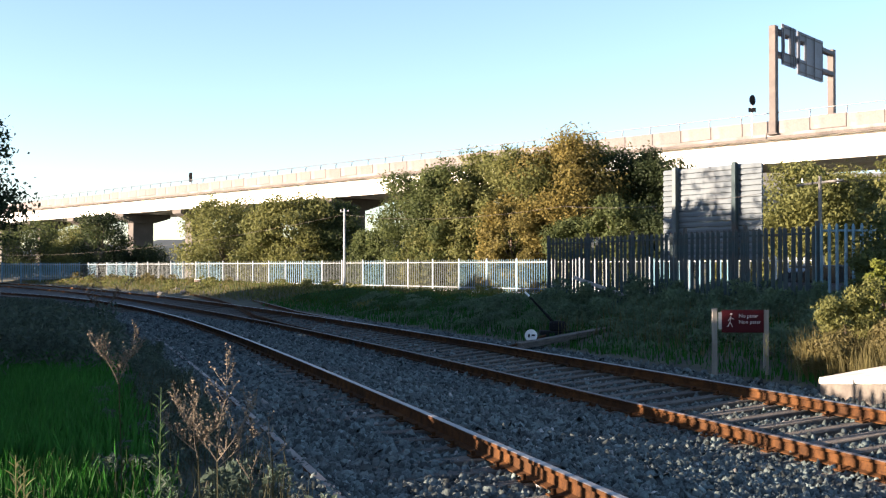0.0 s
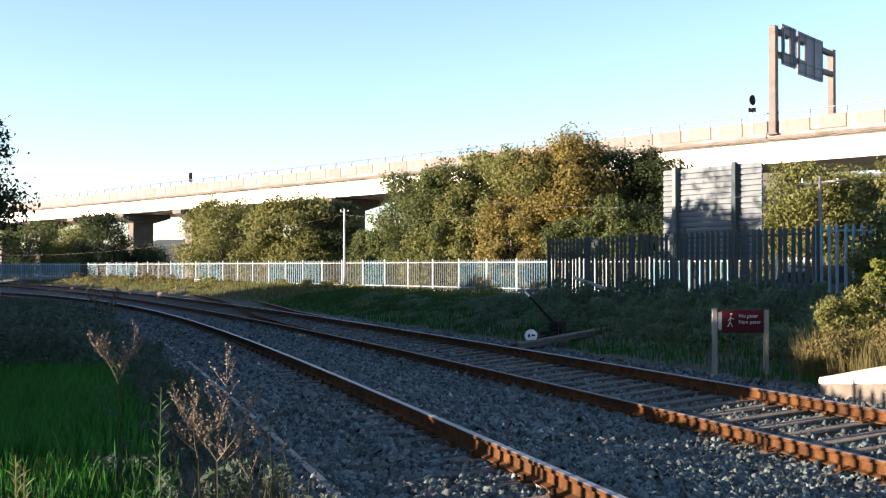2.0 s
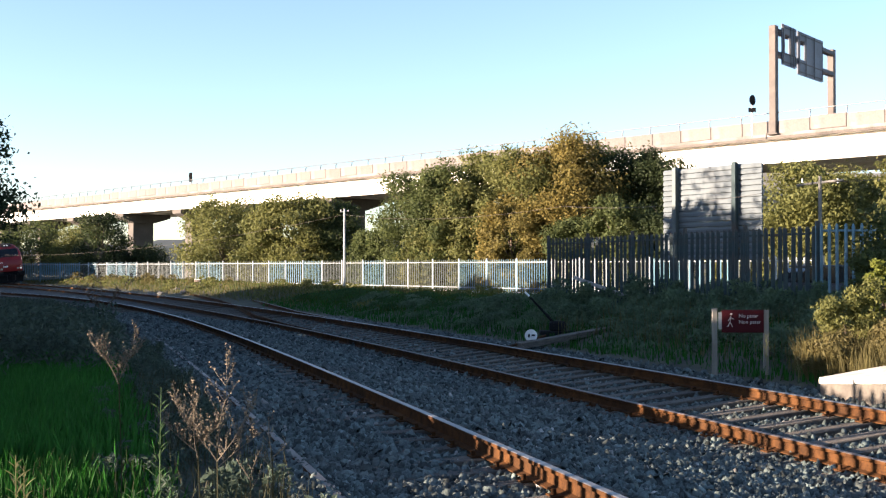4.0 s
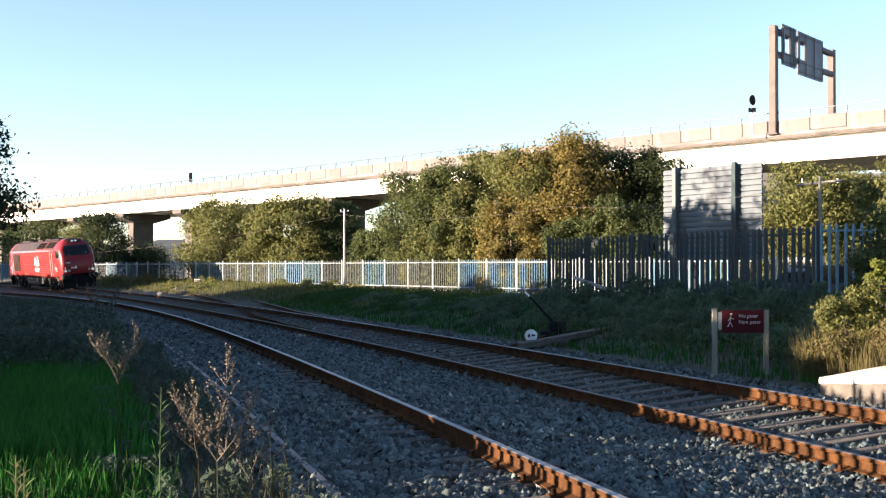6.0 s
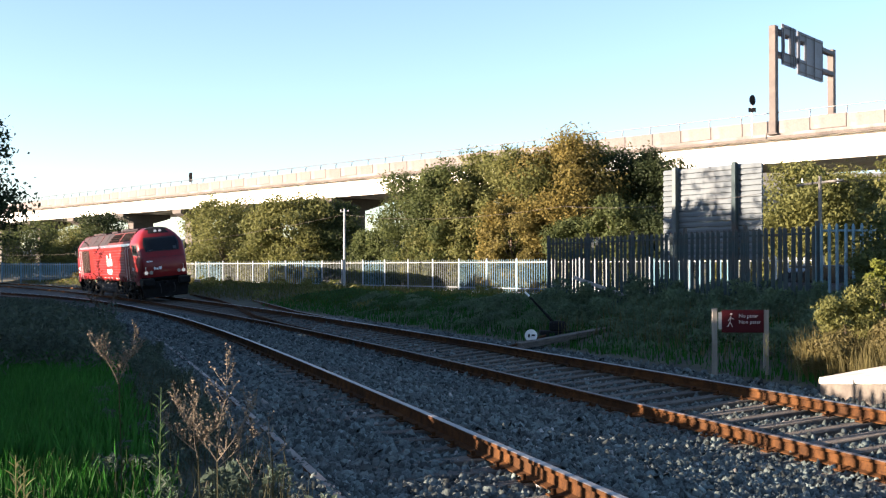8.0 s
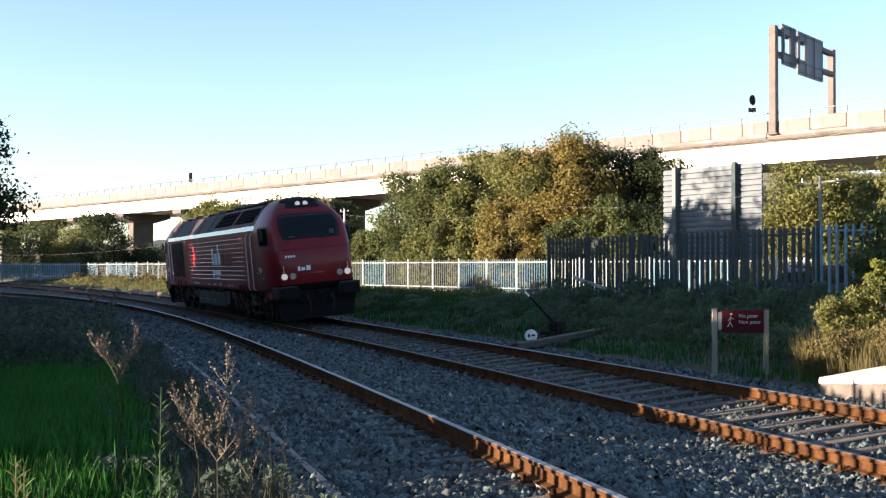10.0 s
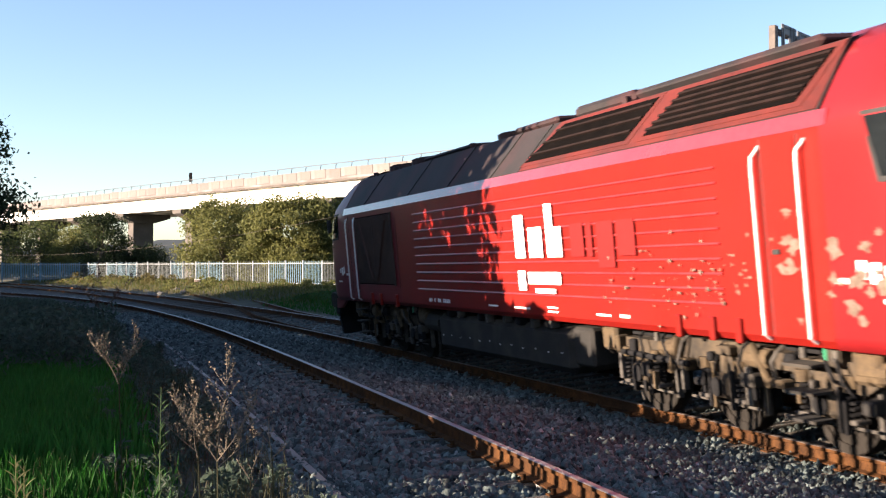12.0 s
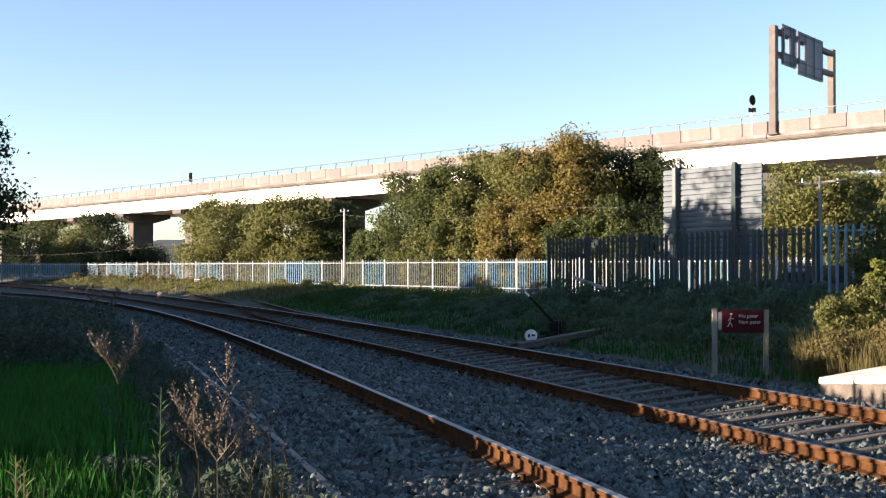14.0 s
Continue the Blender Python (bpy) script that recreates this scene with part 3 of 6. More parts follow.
def roof_sheet(x0b, x1b, x0t, x1t, v0, v1, out0, out1, side=-1):
    """A plate on the sloping roof side; v runs from 0 at the stripe to 1 at the roof's edge."""
    bm = bmesh.new()
    a, b = Vector((0, 1.37, 3.345)), Vector((0, 0.93, 4.0))
    n = Vector((0, 0.655, 0.44)).normalized()
    vs = []
    for o in (out0, out1):
        for v, x0, x1 in ((v0, x0b, x1b), (v1, x0t, x1t)):
            p = a + (b - a) * v + n * o
            for x in (x0, x1):
                vs.append(bm.verts.new((x, side * p.y, p.z)))
    for q in ((0, 1, 3, 2), (4, 5, 7, 6), (0, 1, 5, 4), (2, 3, 7, 6), (0, 2, 6, 4), (1, 3, 7, 5)):
        bm.faces.new([vs[i] for i in q])
    bmesh.ops.recalc_face_normals(bm, faces=bm.faces[:])
    return bm


def disc(bm, centre, axis, r, depth, sides=20, inner=0.0):
    axis = Vector(axis).normalized()
    c = Vector(centre)
    if inner:
        u = axis.orthogonal().normalized()
        w = axis.cross(u)
        rings = []
        for rr, o in ((r, 0), (r, depth), (inner, depth), (inner, 0)):
            rings.append([bm.verts.new(c + axis * o + (u * math.cos(a) + w * math.sin(a)) * rr) for a in [2 * math.pi * k / sides for k in range(sides)]])
        for a, b in zip(rings, rings[1:] + rings[:1]):
            for k in range(sides):
                bm.faces.new((a[k], a[(k + 1) % sides], b[(k + 1) % sides], b[k]))
        bmesh.ops.recalc_face_normals(bm, faces=bm.faces[:])
        return bm
    return tube(bm, [c, c + axis * depth], r, sides)


def discm(*a, **k):
    return disc(bmesh.new(), *a, **k)


def scrap(rng, size):
    """An irregular flake of bare primer, in the plane of the side."""
    n = rng.randint(9, 15)
    return [(size * rng.uniform(0.25, 1.4) * math.cos(6.283 * k / n), size * rng.uniform(0.2, 1.0) * math.sin(6.283 * k / n)) for k in range(n)]


AXLES = [-8.35, -6.55, -4.75, 4.75, 6.55, 8.35]


def build_loco():
    L = tagged(empty("locomotive"), "red diesel locomotive, white lettering, dusty grey bogies and scratched paint", "locomotive")
    side_y = 1.42
    # body between the cabs
    half = [(1.36, 1.12), (1.42, 1.2), (1.42, 3.2), (1.375, 3.335)]
    out = [(-y, z) for y, z in half[::-1]]
    body = bmesh.new()
    prism(body, [(y, z) for y, z in half] + [(-y, z) for y, z in half[::-1]], [((x, 0, 0), (0, 1, 0), (0, 0, 1)) for x in (-4.7, CAB)])
    body = part("body", body, M_RED, L)
    tail_end = bmesh.new()
    prism(tail_end, [(y, z) for y, z in half] + [(-y, z) for y, z in half[::-1]], [((x, 0, 0), (0, 1, 0), (0, 0, 1)) for x in (-CAB, -4.7)])
    part("rear_body", tail_end, M_CRIMSON, L, "rear body panels in a deeper crimson")
    for sd in (-1, 1):
        # pale band along the cant rail
        bm = bmesh.new()
        prism(bm, [(sd * 1.421, 3.19), (sd * 1.427, 3.19), (sd * 1.383, 3.345), (sd * 1.376, 3.345)], [((x, 0, 0), (0, 1, 0), (0, 0, 1)) for x in (-CAB - 0.1, CAB + 0.1)])
        bmesh.ops.recalc_face_normals(bm, faces=bm.faces[:])
        part("cant_stripe", bm, M_STRIPE, body, "glossy strip along the roof edge that mirrors the sky")
    roof = bmesh.new()
    prism(roof, [(1.372, 3.34), (0.93, 4.0), (0.55, 4.08), (-0.55, 4.08), (-0.93, 4.0), (-1.372, 3.34)], [((x, 0, 0), (0, 1, 0), (0, 0, 1)) for x in (-CAB + 0.05, CAB - 0.05)])
    roof = part("roof", roof, M_ROOF, L, "soot-darkened sloping roof panels")
    for sd in (-1, 1):
        for x in (-7.2, -3.9, -1.5, 0.6, 1.75):
            part("roof_seam", roof_sheet(x, x + 0.035, x + 0.5, x + 0.535, 0.0, 1.0, -0.005, 0.014, sd), M_RUBBER, roof)
        part("roof_panel", roof_sheet(1.8, 8.82, 2.55, 8.84, 0.02, 0.985, -0.02, 0.008, sd), M_PANEL, roof, "dull red roof panel dulled by soot")
        # the two openings with louvres near the front
        for name, xb0, xb1, xt0, xt1, bars in (("louvre_window", 5.5, 8.45, 6.0, 8.72, 6), ("mesh_window", 1.9, 5.05, 2.75, 5.45, 3)):
            f = part(name, roof_sheet(xb0 - 0.12, xb1 + 0.12, xt0 - 0.12, xt1 + 0.12, 0.10, 0.97, -0.01, 0.014, sd), M_PANEL, roof, "dark louvred roof opening in a red surround")
            part("opening", roof_sheet(xb0, xb1, xt0, xt1, 0.18, 0.90, 0.0, 0.019, sd), M_VOID, f)
            for k in range(bars):
                v = 0.22 + 0.66 * (k + 0.5) / bars
                xa = xb0 + (xt0 - xb0) * (v - 0.22) / 0.66
                xc = xb1 + (xt1 - xb1) * (v - 0.22) / 0.66
                part("louvre", roof_sheet(xa, xc, xa, xc, v - 0.020, v + 0.020, 0.01, 0.045, sd), M_LOUVRE, f)
    # things along the roof's top
    for x, r in ((-7.3, 0.62), (-5.6, 0.62), (-0.9, 0.5)):
        fan = part("roof_fan", discm((x, 0, 4.06), (0, 0, 1), r, 0.13), M_ROOF, roof, "round black cooling fan housing")
        part("fan_grid", discm((x, 0, 4.19), (0, 0, 1), r * 0.9, 0.02, inner=r * 0.3), M_RUBBER, fan)
    part("exhaust_box", boxm(2.2, 4.0, -0.55, 0.55, 4.05, 4.24, 0.06), M_ROOF, roof)
    part("roof_hatch", boxm(0.2, 1.9, -0.7, 0.7, 4.05, 4.16, 0.04), M_ROOF, roof)
    part("roof_hatch", boxm(4.4, 8.2, -0.75, 0.75, 4.05, 4.17, 0.05), M_ROOF, roof)
    part("roof_hatch", boxm(-4.6, -1.7, -0.72, 0.72, 4.05, 4.13, 0.04), M_ROOF, roof)
    for x in (-8.1, -6.45, -1.6, 4.2):
        part("lifting_lug", boxm(x - 0.06, x + 0.06, -0.8, -0.7, 3.98, 4.12, 0.015), M_ROOF, roof)
    # ribbed side, cooling grilles and doors on both sides
    rng = random.Random(8)
    for sd in (-1, 1):
        for k in range(10):
            z = 1.50 + 0.162 * k
            bm = bmesh.new()
            prism(bm, [(sd * 1.415, z - 0.020), (sd * 1.415, z + 0.022), (sd * 1.436, z + 0.008), (sd * 1.442, z - 0.003), (sd * 1.436, z - 0.013)], [((x, 0, 0), (0, 1, 0), (0, 0, 1)) for x in (-3.5, 7.15)])
            bmesh.ops.recalc_face_normals(bm, faces=bm.faces[:])
            part("side_rib", bm, M_RIB, body)
        grille = part("cooling_grille", slab_on_side(-7.85, -5.0, 1.55, 3.08, 0.006, -0.002, sd), M_VOID, body, "brown slatted cooling grille")
        for x0, x1 in ((-7.83, -6.46), (-6.39, -5.02)):
            n = 15
            for k in range(n):
                x = x0 + (x1 - x0) * (k + 0.5) / n
                part("slat", slab_on_side(x - 0.0165, x + 0.0165, 1.57, 3.06, 0.018, 0.003, sd), M_GRILLE, grille)
        for x in (-7.86, -6.445, -5.025):
            part("grille_frame", slab_on_side(x, x + 0.03, 1.54, 3.09, 0.03, 0.0, sd), M_GRILLE, grille)
        for (xa, za, xb, zb) in ((-7.5, 2.95, -6.6, 1.65), (-6.25, 1.65, -5.35, 2.95)):
            part("brace", tubem([(xa, sd * 1.455, za), (xb, sd * 1.455, zb)], 0.026, 6), M_BRACE, grille)
        part("panel_seam", slab_on_side(-4.72, -4.70, 1.5, 2.95, 0.004, 0.0, sd), M_RUBBER, body)
        for end in (1, -1):
            door = part("cab_door", slab_on_side(*sorted((end * 8.02, end * 8.53)), 1.24, 3.14, 0.008, 0.0, sd), M_RED if end == 1 else M_CRIMSON, body, "red cab door between white handrails")
            for x in (7.97, 8.56):
                part("door_seam", slab_on_side(*sorted((end * x, end * (x + 0.018))), 1.22, 3.16, 0.006, 0.0, sd), M_RUBBER, door)
            part("door_handle", slab_on_side(*sorted((end * 8.08, end * 8.2)), 2.02, 2.07, 0.03, 0.0, sd), M_RUBBER, door)
            for x in (7.91, 8.63):
                y = sd * 1.42
                part("handrail", tubem([(end * x, y, 1.17), (end * x, y + sd * 0.07, 1.22), (end * x, y + sd * 0.07, 2.9), (end * (x - 0.0), y + sd * 0.06, 3.0), (end * (x + 0.05), y + sd * 0.03, 3.06), (end * (x + 0.05), y, 3.10)], 0.017, 8), M_CHROME, L, "bare metal handrail")
            for k in range(3):
                part("step", boxm(*sorted((end * 8.05, end * 8.5)), *sorted((sd * 1.2, sd * 1.43)), 0.38 + 0.27 * k, 0.41 + 0.27 * k), M_FRAME, L)
        for x in (-6.9, -6.2, -5.0, 6.2, 6.9, 7.4):
            part("jacking_bracket", boxm(x - 0.05, x + 0.05, *sorted((sd * 1.40, sd * 1.47)), 1.10, 1.36, 0.012), M_RED, body)
        # emblem and markings as plain shapes
        for x0, x1, z0, z1 in ((1.62, 1.98, 2.05, 2.70), (2.14, 2.62, 2.05, 2.50), (2.78, 3.02, 2.05, 2.82), (3.02, 3.28, 2.05, 2.48)):
            part("emblem", slab_on_side(x0, x1, z0, z1, 0.004, 0.034, sd), M_LETTER, body, "white block of the operator's emblem")
        for x0, x1, z0, z1 in ((1.64, 1.92, 1.56, 1.86), (2.02, 3.15, 1.66, 1.84), (2.25, 2.95, 1.53, 1.60)):
            part("emblem", slab_on_side(x0, x1, z0, z1, 0.004, 0.034, sd), M_LETTER, body, "white block of the operator's emblem")
        for x0, x1, z0, z1 in ((3.55, 3.95, 2.05, 2.5), (4.05, 4.2, 2.05, 2.5), (4.35, 4.8, 1.9, 2.5), (4.9, 5.35, 2.05, 2.5)):
            part("faded_emblem", slab_on_side(x0, x1, z0, z1, 0.003, 0.029, sd), M_GHOST, body, "faint darker ghost of removed lettering")
        for x0, x1, z0, z1 in (*[(-2.9 + 0.1 * k, -2.835 + 0.1 * k, 1.265, 1.335) for k in range(12) if k not in (2, 4, 7)], (0.2, 0.6, 1.27, 1.30), (1.3, 1.9, 1.27, 1.30), (2.55, 2.9, 1.31, 1.335), (2.55, 2.9, 1.25, 1.275), (4.1, 4.5, 1.26, 1.29), (4.75, 5.0, 1.26, 1.30)):
            part("marking", slab_on_side(x0, x1, z0, z1, 0.003, 0.0, sd), M_LETTER, body, "small white stencil bar")
        for end in (1, -1):
            for x0, x1, z0, z1 in ((9.28, 9.40, 1.78, 1.95), (9.45, 9.58, 1.74, 1.93), (9.64, 9.74, 1.80, 1.90), (8.95, 9.15, 1.74, 1.79), (9.6, 9.95, 1.57, 1.61)):
                part("emblem", slab_on_side(*sorted((end * x0, end * x1)), z0, z1, 0.004, 0.006, sd), M_LETTER, body, "white block of the operator's emblem")
        # scraped and peeled paint near the front door
        for k in range(104):
            if k < 16:
                cx, cz, size = rng.gauss(9.5, 0.3), rng.gauss(1.78, 0.16), rng.uniform(0.05, 0.15)
            elif k < 24:
                cx, cz, size = rng.uniform(8.05, 8.5), rng.uniform(1.3, 2.5), rng.uniform(0.03, 0.12)
            else:
                cx, cz, size = rng.triangular(4.3, 7.8, 7.3), rng.gauss(1.75, 0.22), rng.uniform(0.010, 0.040)
            bm = bmesh.new()
            f = bm.faces.new([bm.verts.new((cx + a, sd * 1.456 if 3 < cx < 7.3 else sd * 1.431, cz + b)) for a, b in scrap(rng, size)])
            bmesh.ops.solidify(bm, geom=[f], thickness=0.0015)
            part("paint_scrape", bm, M_SCRAPE, body, "flake of bare primer in the paint")
    # cabs, front and rear alike
    for end in (1, -1):
        turn = (lambda bm: bm) if end == 1 else flip
        cab = part("cab", turn(cab_skin()), M_CAB if end == 1 else M_CRIMSON, L, "rounded red cab with raked windscreen", smooth=True)
        part("screen_surround", turn(nose_patch(0, 0, 2.775, 3.595, 0.006, 18, 8, lambda v: (-43.5 - 6.5 * v, 43.5 + 6.5 * v))), M_RUBBER, cab, smooth=False)
        part("windscreen", turn(nose_patch(0, 0, 2.82, 3.55, 0.013, 18, 8, lambda v: (-41 - 6.5 * v, 41 + 6.5 * v))), M_GLASS, cab, "dark laminated windscreen", smooth=True)
        if end == 1:
            part("dash_paper", nose_patch(24, 34, 2.835, 2.875, 0.018, 4, 1), M_PAPER, cab, "pale papers on the cab desk")
            part("cab_box", nose_patch(-36, -28, 2.86, 3.02, 0.018, 4, 2), M_PAPER, cab, "pale box in the cab window")
        part("nose_seam", turn(nose_patch(-88, 88, 2.438, 2.452, 0.004, 40, 1)), M_RUBBER, cab)
        # near-black sheet paints the shade low on the cab front
        part("front_apron", turn(nose_patch(-66, 66, 1.12, 1.34, 0.012, 26, 2)), M_DARK, cab, "lower apron coloured black for its shade")
        panel = part("lamp_panel", turn(nose_patch(-36, 36, 3.80, 4.03, 0.012, 12, 3)), M_RUBBER, cab, "black panel around the roof lamp")
        part("lamp_cowl", turn(nose_patch(-58, 58, 4.0, 4.155, 0.03, 20, 4)), M_RUBBER, cab, "black cowl over the roof lamps")
        for y in (-0.13, 0.13):
            h = part("roof_lamp", turn(discm((9.93, y, 3.885), (1, 0, 0.35), 0.098, 0.15)), M_RUBBER, panel, "round white roof headlamp in a black housing")
            part("lens", turn(discm((10.07, y, 3.934), (1, 0, 0.35), 0.082, 0.02)), M_LAMP if end == 1 else M_LENS, h)
        for sy in (-1, 1):
            part("corner_edge", turn(nose_patch(sy * 62.5, sy * 64.5, 1.37, 2.43, 0.008, 1, 6)), M_RIB, cab, "pale vertical edge at the cab's corner")
            part("lamp_fairing", turn(tubem([(10.50, sy * 1.15, 1.605), (10.8, sy * 1.10, 1.605), (11.07, sy * 1.05, 1.605)], [0.03, 0.11, 0.145], 16)), M_CAB if end == 1 else M_CRIMSON, cab, "red fairing behind the headlamp")
            for y, r, m in ((1.05, 0.10, M_LAMP if end == 1 else M_LENS), (0.78, 0.10, M_LENS)):
                h = part("headlamp", turn(discm((10.6 if y > 1 else 10.9, sy * y, 1.605), (1, 0, 0), r + 0.03, 0.5 if y > 1 else 0.235)), M_RED, cab, "round headlamp in a red housing")
                part("lens", turn(discm((11.09 if y > 1 else 11.125, sy * y, 1.605), (1, 0, 0), r, 0.03)), m, h)
            # side window in two parts and its mirror
            for sgn, win in ((sy, "side_window"),):
                w = part("window_surround", turn(side_plate([(9.46, 3.25), (9.64, 2.62), (10.62, 2.60), (10.42, 3.25)], 0.012, sy)), M_RUBBER, cab)
                part("side_window", turn(side_plate([(9.53, 3.20), (9.69, 2.67), (10.55, 2.65), (10.38, 3.20)], 0.017, sy)), M_GLASS, w)
                part("mirror", turn(boxm(10.2, 10.3, *sorted((sy * 1.44, sy * 1.53)), 2.8, 3.14, 0.02)), M_RUBBER, cab)
            part("grab_iron", turn(tubem([(11.02, sy * 1.06, 1.72), (11.12, sy * 1.06, 1.73), (11.12, sy * 1.06, 1.92), (11.02, sy * 1.06, 1.93)], 0.011, 6)), M_CHROME, cab)
            part("wiper", turn(tubem([(11.02, sy * 0.62 - 0.2, 2.64), (11.0, sy * 0.60 - 0.2, 2.74), (10.93, sy * 0.2 - 0.2, 2.86)], 0.011, 5)), M_RUBBER, cab)
            # buffers
            b = part("buffer_housing", turn(boxm(10.6, 11.36 if end == 1 else 11.2, *sorted((sy * 0.72, sy * 1.36)), 0.90, 1.29, 0.03)), M_BUFFER, L, "dust-covered grey buffer housing")
            part("buffer_stem", turn(discm((10.95, sy * 1.0, 1.06), (1, 0, 0), 0.17, 0.5)), M_FRAME, b)
            part("buffer_head", turn(boxm(11.44, 11.51, *sorted((sy * 0.66, sy * 1.30)), 0.89, 1.25, 0.05)), M_DARK, b)
            part("hose", turn(tubem([(11.3, sy * 0.4, 0.95), (11.48, sy * 0.4, 0.8), (11.46, sy * 0.38, 0.5), (11.34, sy * 0.36, 0.42)], 0.025, 6)), M_RUBBER, L)
        for sy in (-1, 1):
            sk = bmesh.new()
            prism(sk, [(9.55, 1.14), (10.58, 1.14), (10.6, 0.90), (10.2, 0.90), (9.9, 1.0)], [((0, sy * 1.30, 0), (1, 0, 0), (0, 0, 1)), ((0, sy * 1.375, 0), (1, 0, 0), (0, 0, 1))])
            bmesh.ops.recalc_face_normals(sk, faces=sk.faces[:])
            part("side_skirt", turn(sk), M_RED if end == 1 else M_CRIMSON, cab)
        part("buffer_beam", turn(boxm(10.6, 11.0, -1.32, 1.32, 0.72, 1.11, 0.03)), M_DARK, L)
        plough = bmesh.new()
        prism(plough, [(-1.2, 0.2), (1.2, 0.2), (1.28, 0.74), (-1.28, 0.74)], [((10.8, 0, 0), (0, 1, 0), (0, 0, 1)), ((10.95, 0, 0), (0, 1, 0), (0, 0, 1))])
        bmesh.ops.recalc_face_normals(plough, faces=plough.faces[:])
        part("snow_plough", turn(plough), M_DARK, L, "black steel rail guard")
        hook = part("coupler", turn(boxm(11.1, 11.45, -0.09, 0.09, 0.95, 1.08, 0.02)), M_DARK, L)
        part("shackle", turn(tubem([(11.4, -0.12, 0.98), (11.42, -0.1, 0.6), (11.42, 0.1, 0.6), (11.4, 0.12, 0.98)], 0.03, 6)), M_DARK, hook)
        # emblem and number on the nose, as plain bars
        for y0, y1, z0, z1 in ((-0.60, -0.52, 1.76, 1.90), (-0.48, -0.36, 1.76, 1.86), (-0.32, -0.18, 1.76, 1.91)):
            part("emblem", turn(boxm(11.08, 11.139, y0, y1, z0, z1)), M_LETTER, cab, "white block of the operator's emblem")
        for k in range(4):
            part("number_bar", turn(boxm(10.95, 11.092 + 0.011 * k, -0.97 + 0.085 * k, -0.91 + 0.085 * k, 2.20, 2.27)), M_LETTER, cab, "white bar")
        part("nose_handle", turn(boxm(11.05, 11.143, -0.25, 0.25, 1.655, 1.675)), M_STRIPE, cab)
    # underframe
    tank = part("fuel_tank", boxm(-2.95, 2.9, -1.27, 1.27, 0.34, 1.02, 0.10), M_FRAME, L, "grey dusty fuel tank")
    for sd in (-1, 1):
        for k in range(12):
            x = -2.7 + k * 0.48
            part("tank_bolt", discm((x, sd * 1.265, 0.62 + 0.02 * (k % 2)), (0, sd, 0), 0.012, 0.012, 8), M_LETTER, tank)
        for k, x in enumerate((-1.6, -0.2, 0.6, 1.7, 2.4)):
            part("cable_clip", boxm(x - 0.05, x + 0.05, *sorted((sd * 1.2, sd * 1.34)), 1.0 - 0.03 * (k % 2), 1.13, 0.01), M_PIPE, tank)
        for x in (-2.2, -0.6, 1.1, 2.2):
            part("tank_bracket", boxm(x - 0.08, x + 0.08, *sorted((sd * 1.0, sd * 1.32)), 0.98, 1.14, 0.02), M_DARK, tank)
        part("battery_box", boxm(3.05, 3.65, *sorted((sd * 0.75, sd * 1.3)), 0.5, 1.05, 0.04), M_FRAME, L)
        part("air_tank", tubem([(-3.9, sd * 1.05, 0.82), (-3.05, sd * 1.05, 0.82)], 0.2, 12), M_FRAME, L)
    part("sole_bar", boxm(-10.7, 10.7, -1.0, 1.0, 0.98, 1.13), M_DARK, L)
    wheels = []
    for c in (-6.55, 6.55):
        bogie = part("bogie", boxm(c - 2.5, c + 2.5, -0.75, 0.75, 0.55, 0.85, 0.05), M_DARK, L, "dusty three-axle bogie with exposed springs")
        for sd in (-1, 1):
            rb = random.Random(int(c * 10) + sd)

            def deep(y0, y1):
                return sorted((sd * y0, sd * y1))
            fr = bmesh.new()
            prof = [(-2.75, 0.86), (-2.35, 0.66), (-1.45, 0.66), (-1.25, 0.80), (-0.55, 0.80), (-0.42, 0.62), (0.42, 0.62), (0.55, 0.80), (1.25, 0.80), (1.45, 0.66), (2.35, 0.66), (2.75, 0.86), (2.7, 0.97), (1.3, 0.95), (0.7, 1.04), (-0.7, 1.04), (-1.3, 0.95), (-2.7, 0.97)]
            prism(fr, [(c + p, q) for p, q in prof], [((0, sd * 1.0, 0), (1, 0, 0), (0, 0, 1)), ((0, sd * 1.14, 0), (1, 0, 0), (0, 0, 1))])
            bmesh.ops.recalc_face_normals(fr, faces=fr.faces[:])
            frame_side = part("side_frame", fr, M_BOGIE, bogie, "brown dust-caked side frame")
            for dx in (-1.8, 0.0, 1.8):
                x = c + dx
                part("axle_box", boxm(x - 0.17, x + 0.17, *deep(1.05, 1.22), 0.40, 0.68, 0.05), M_BOGIE, bogie)
                part("axle_cap", discm((x, sd * 1.21, 0.535), (0, sd, 0), 0.11, 0.05, 12), M_DARK, bogie)
                part("horn_guide", boxm(x - 0.24, x - 0.19, *deep(1.0, 1.2), 0.28, 0.72, 0.01), M_DARK, bogie)
                part("horn_guide", boxm(x + 0.19, x + 0.24, *deep(1.0, 1.2), 0.28, 0.72, 0.01), M_DARK, bogie)
                for ddx in (-0.36, 0.36):
                    sp = bmesh.new()
                    tube(sp, [(x + ddx + 0.07 * math.cos(k * 1.3), sd * 1.12 + 0.07 * math.sin(k * 1.3), 0.42 + 0.0115 * k) for k in range(28)], 0.019, 5)
                    part("spring", sp, M_DARK, bogie)
                    part("spring_seat", boxm(x + ddx - 0.1, x + ddx + 0.1, *deep(1.02, 1.2), 0.37, 0.42, 0.012), M_PIPE, bogie)
                    part("spring_cup", tubem([(x + ddx, sd * 1.12, 0.72), (x + ddx, sd * 1.12, 0.84)], 0.1, 10), M_TAN, bogie)
                part("brake_shoe", boxm(x + 0.52, x + 0.62, *deep(0.8, 0.96), 0.3, 0.7, 0.03), M_DARK, bogie)
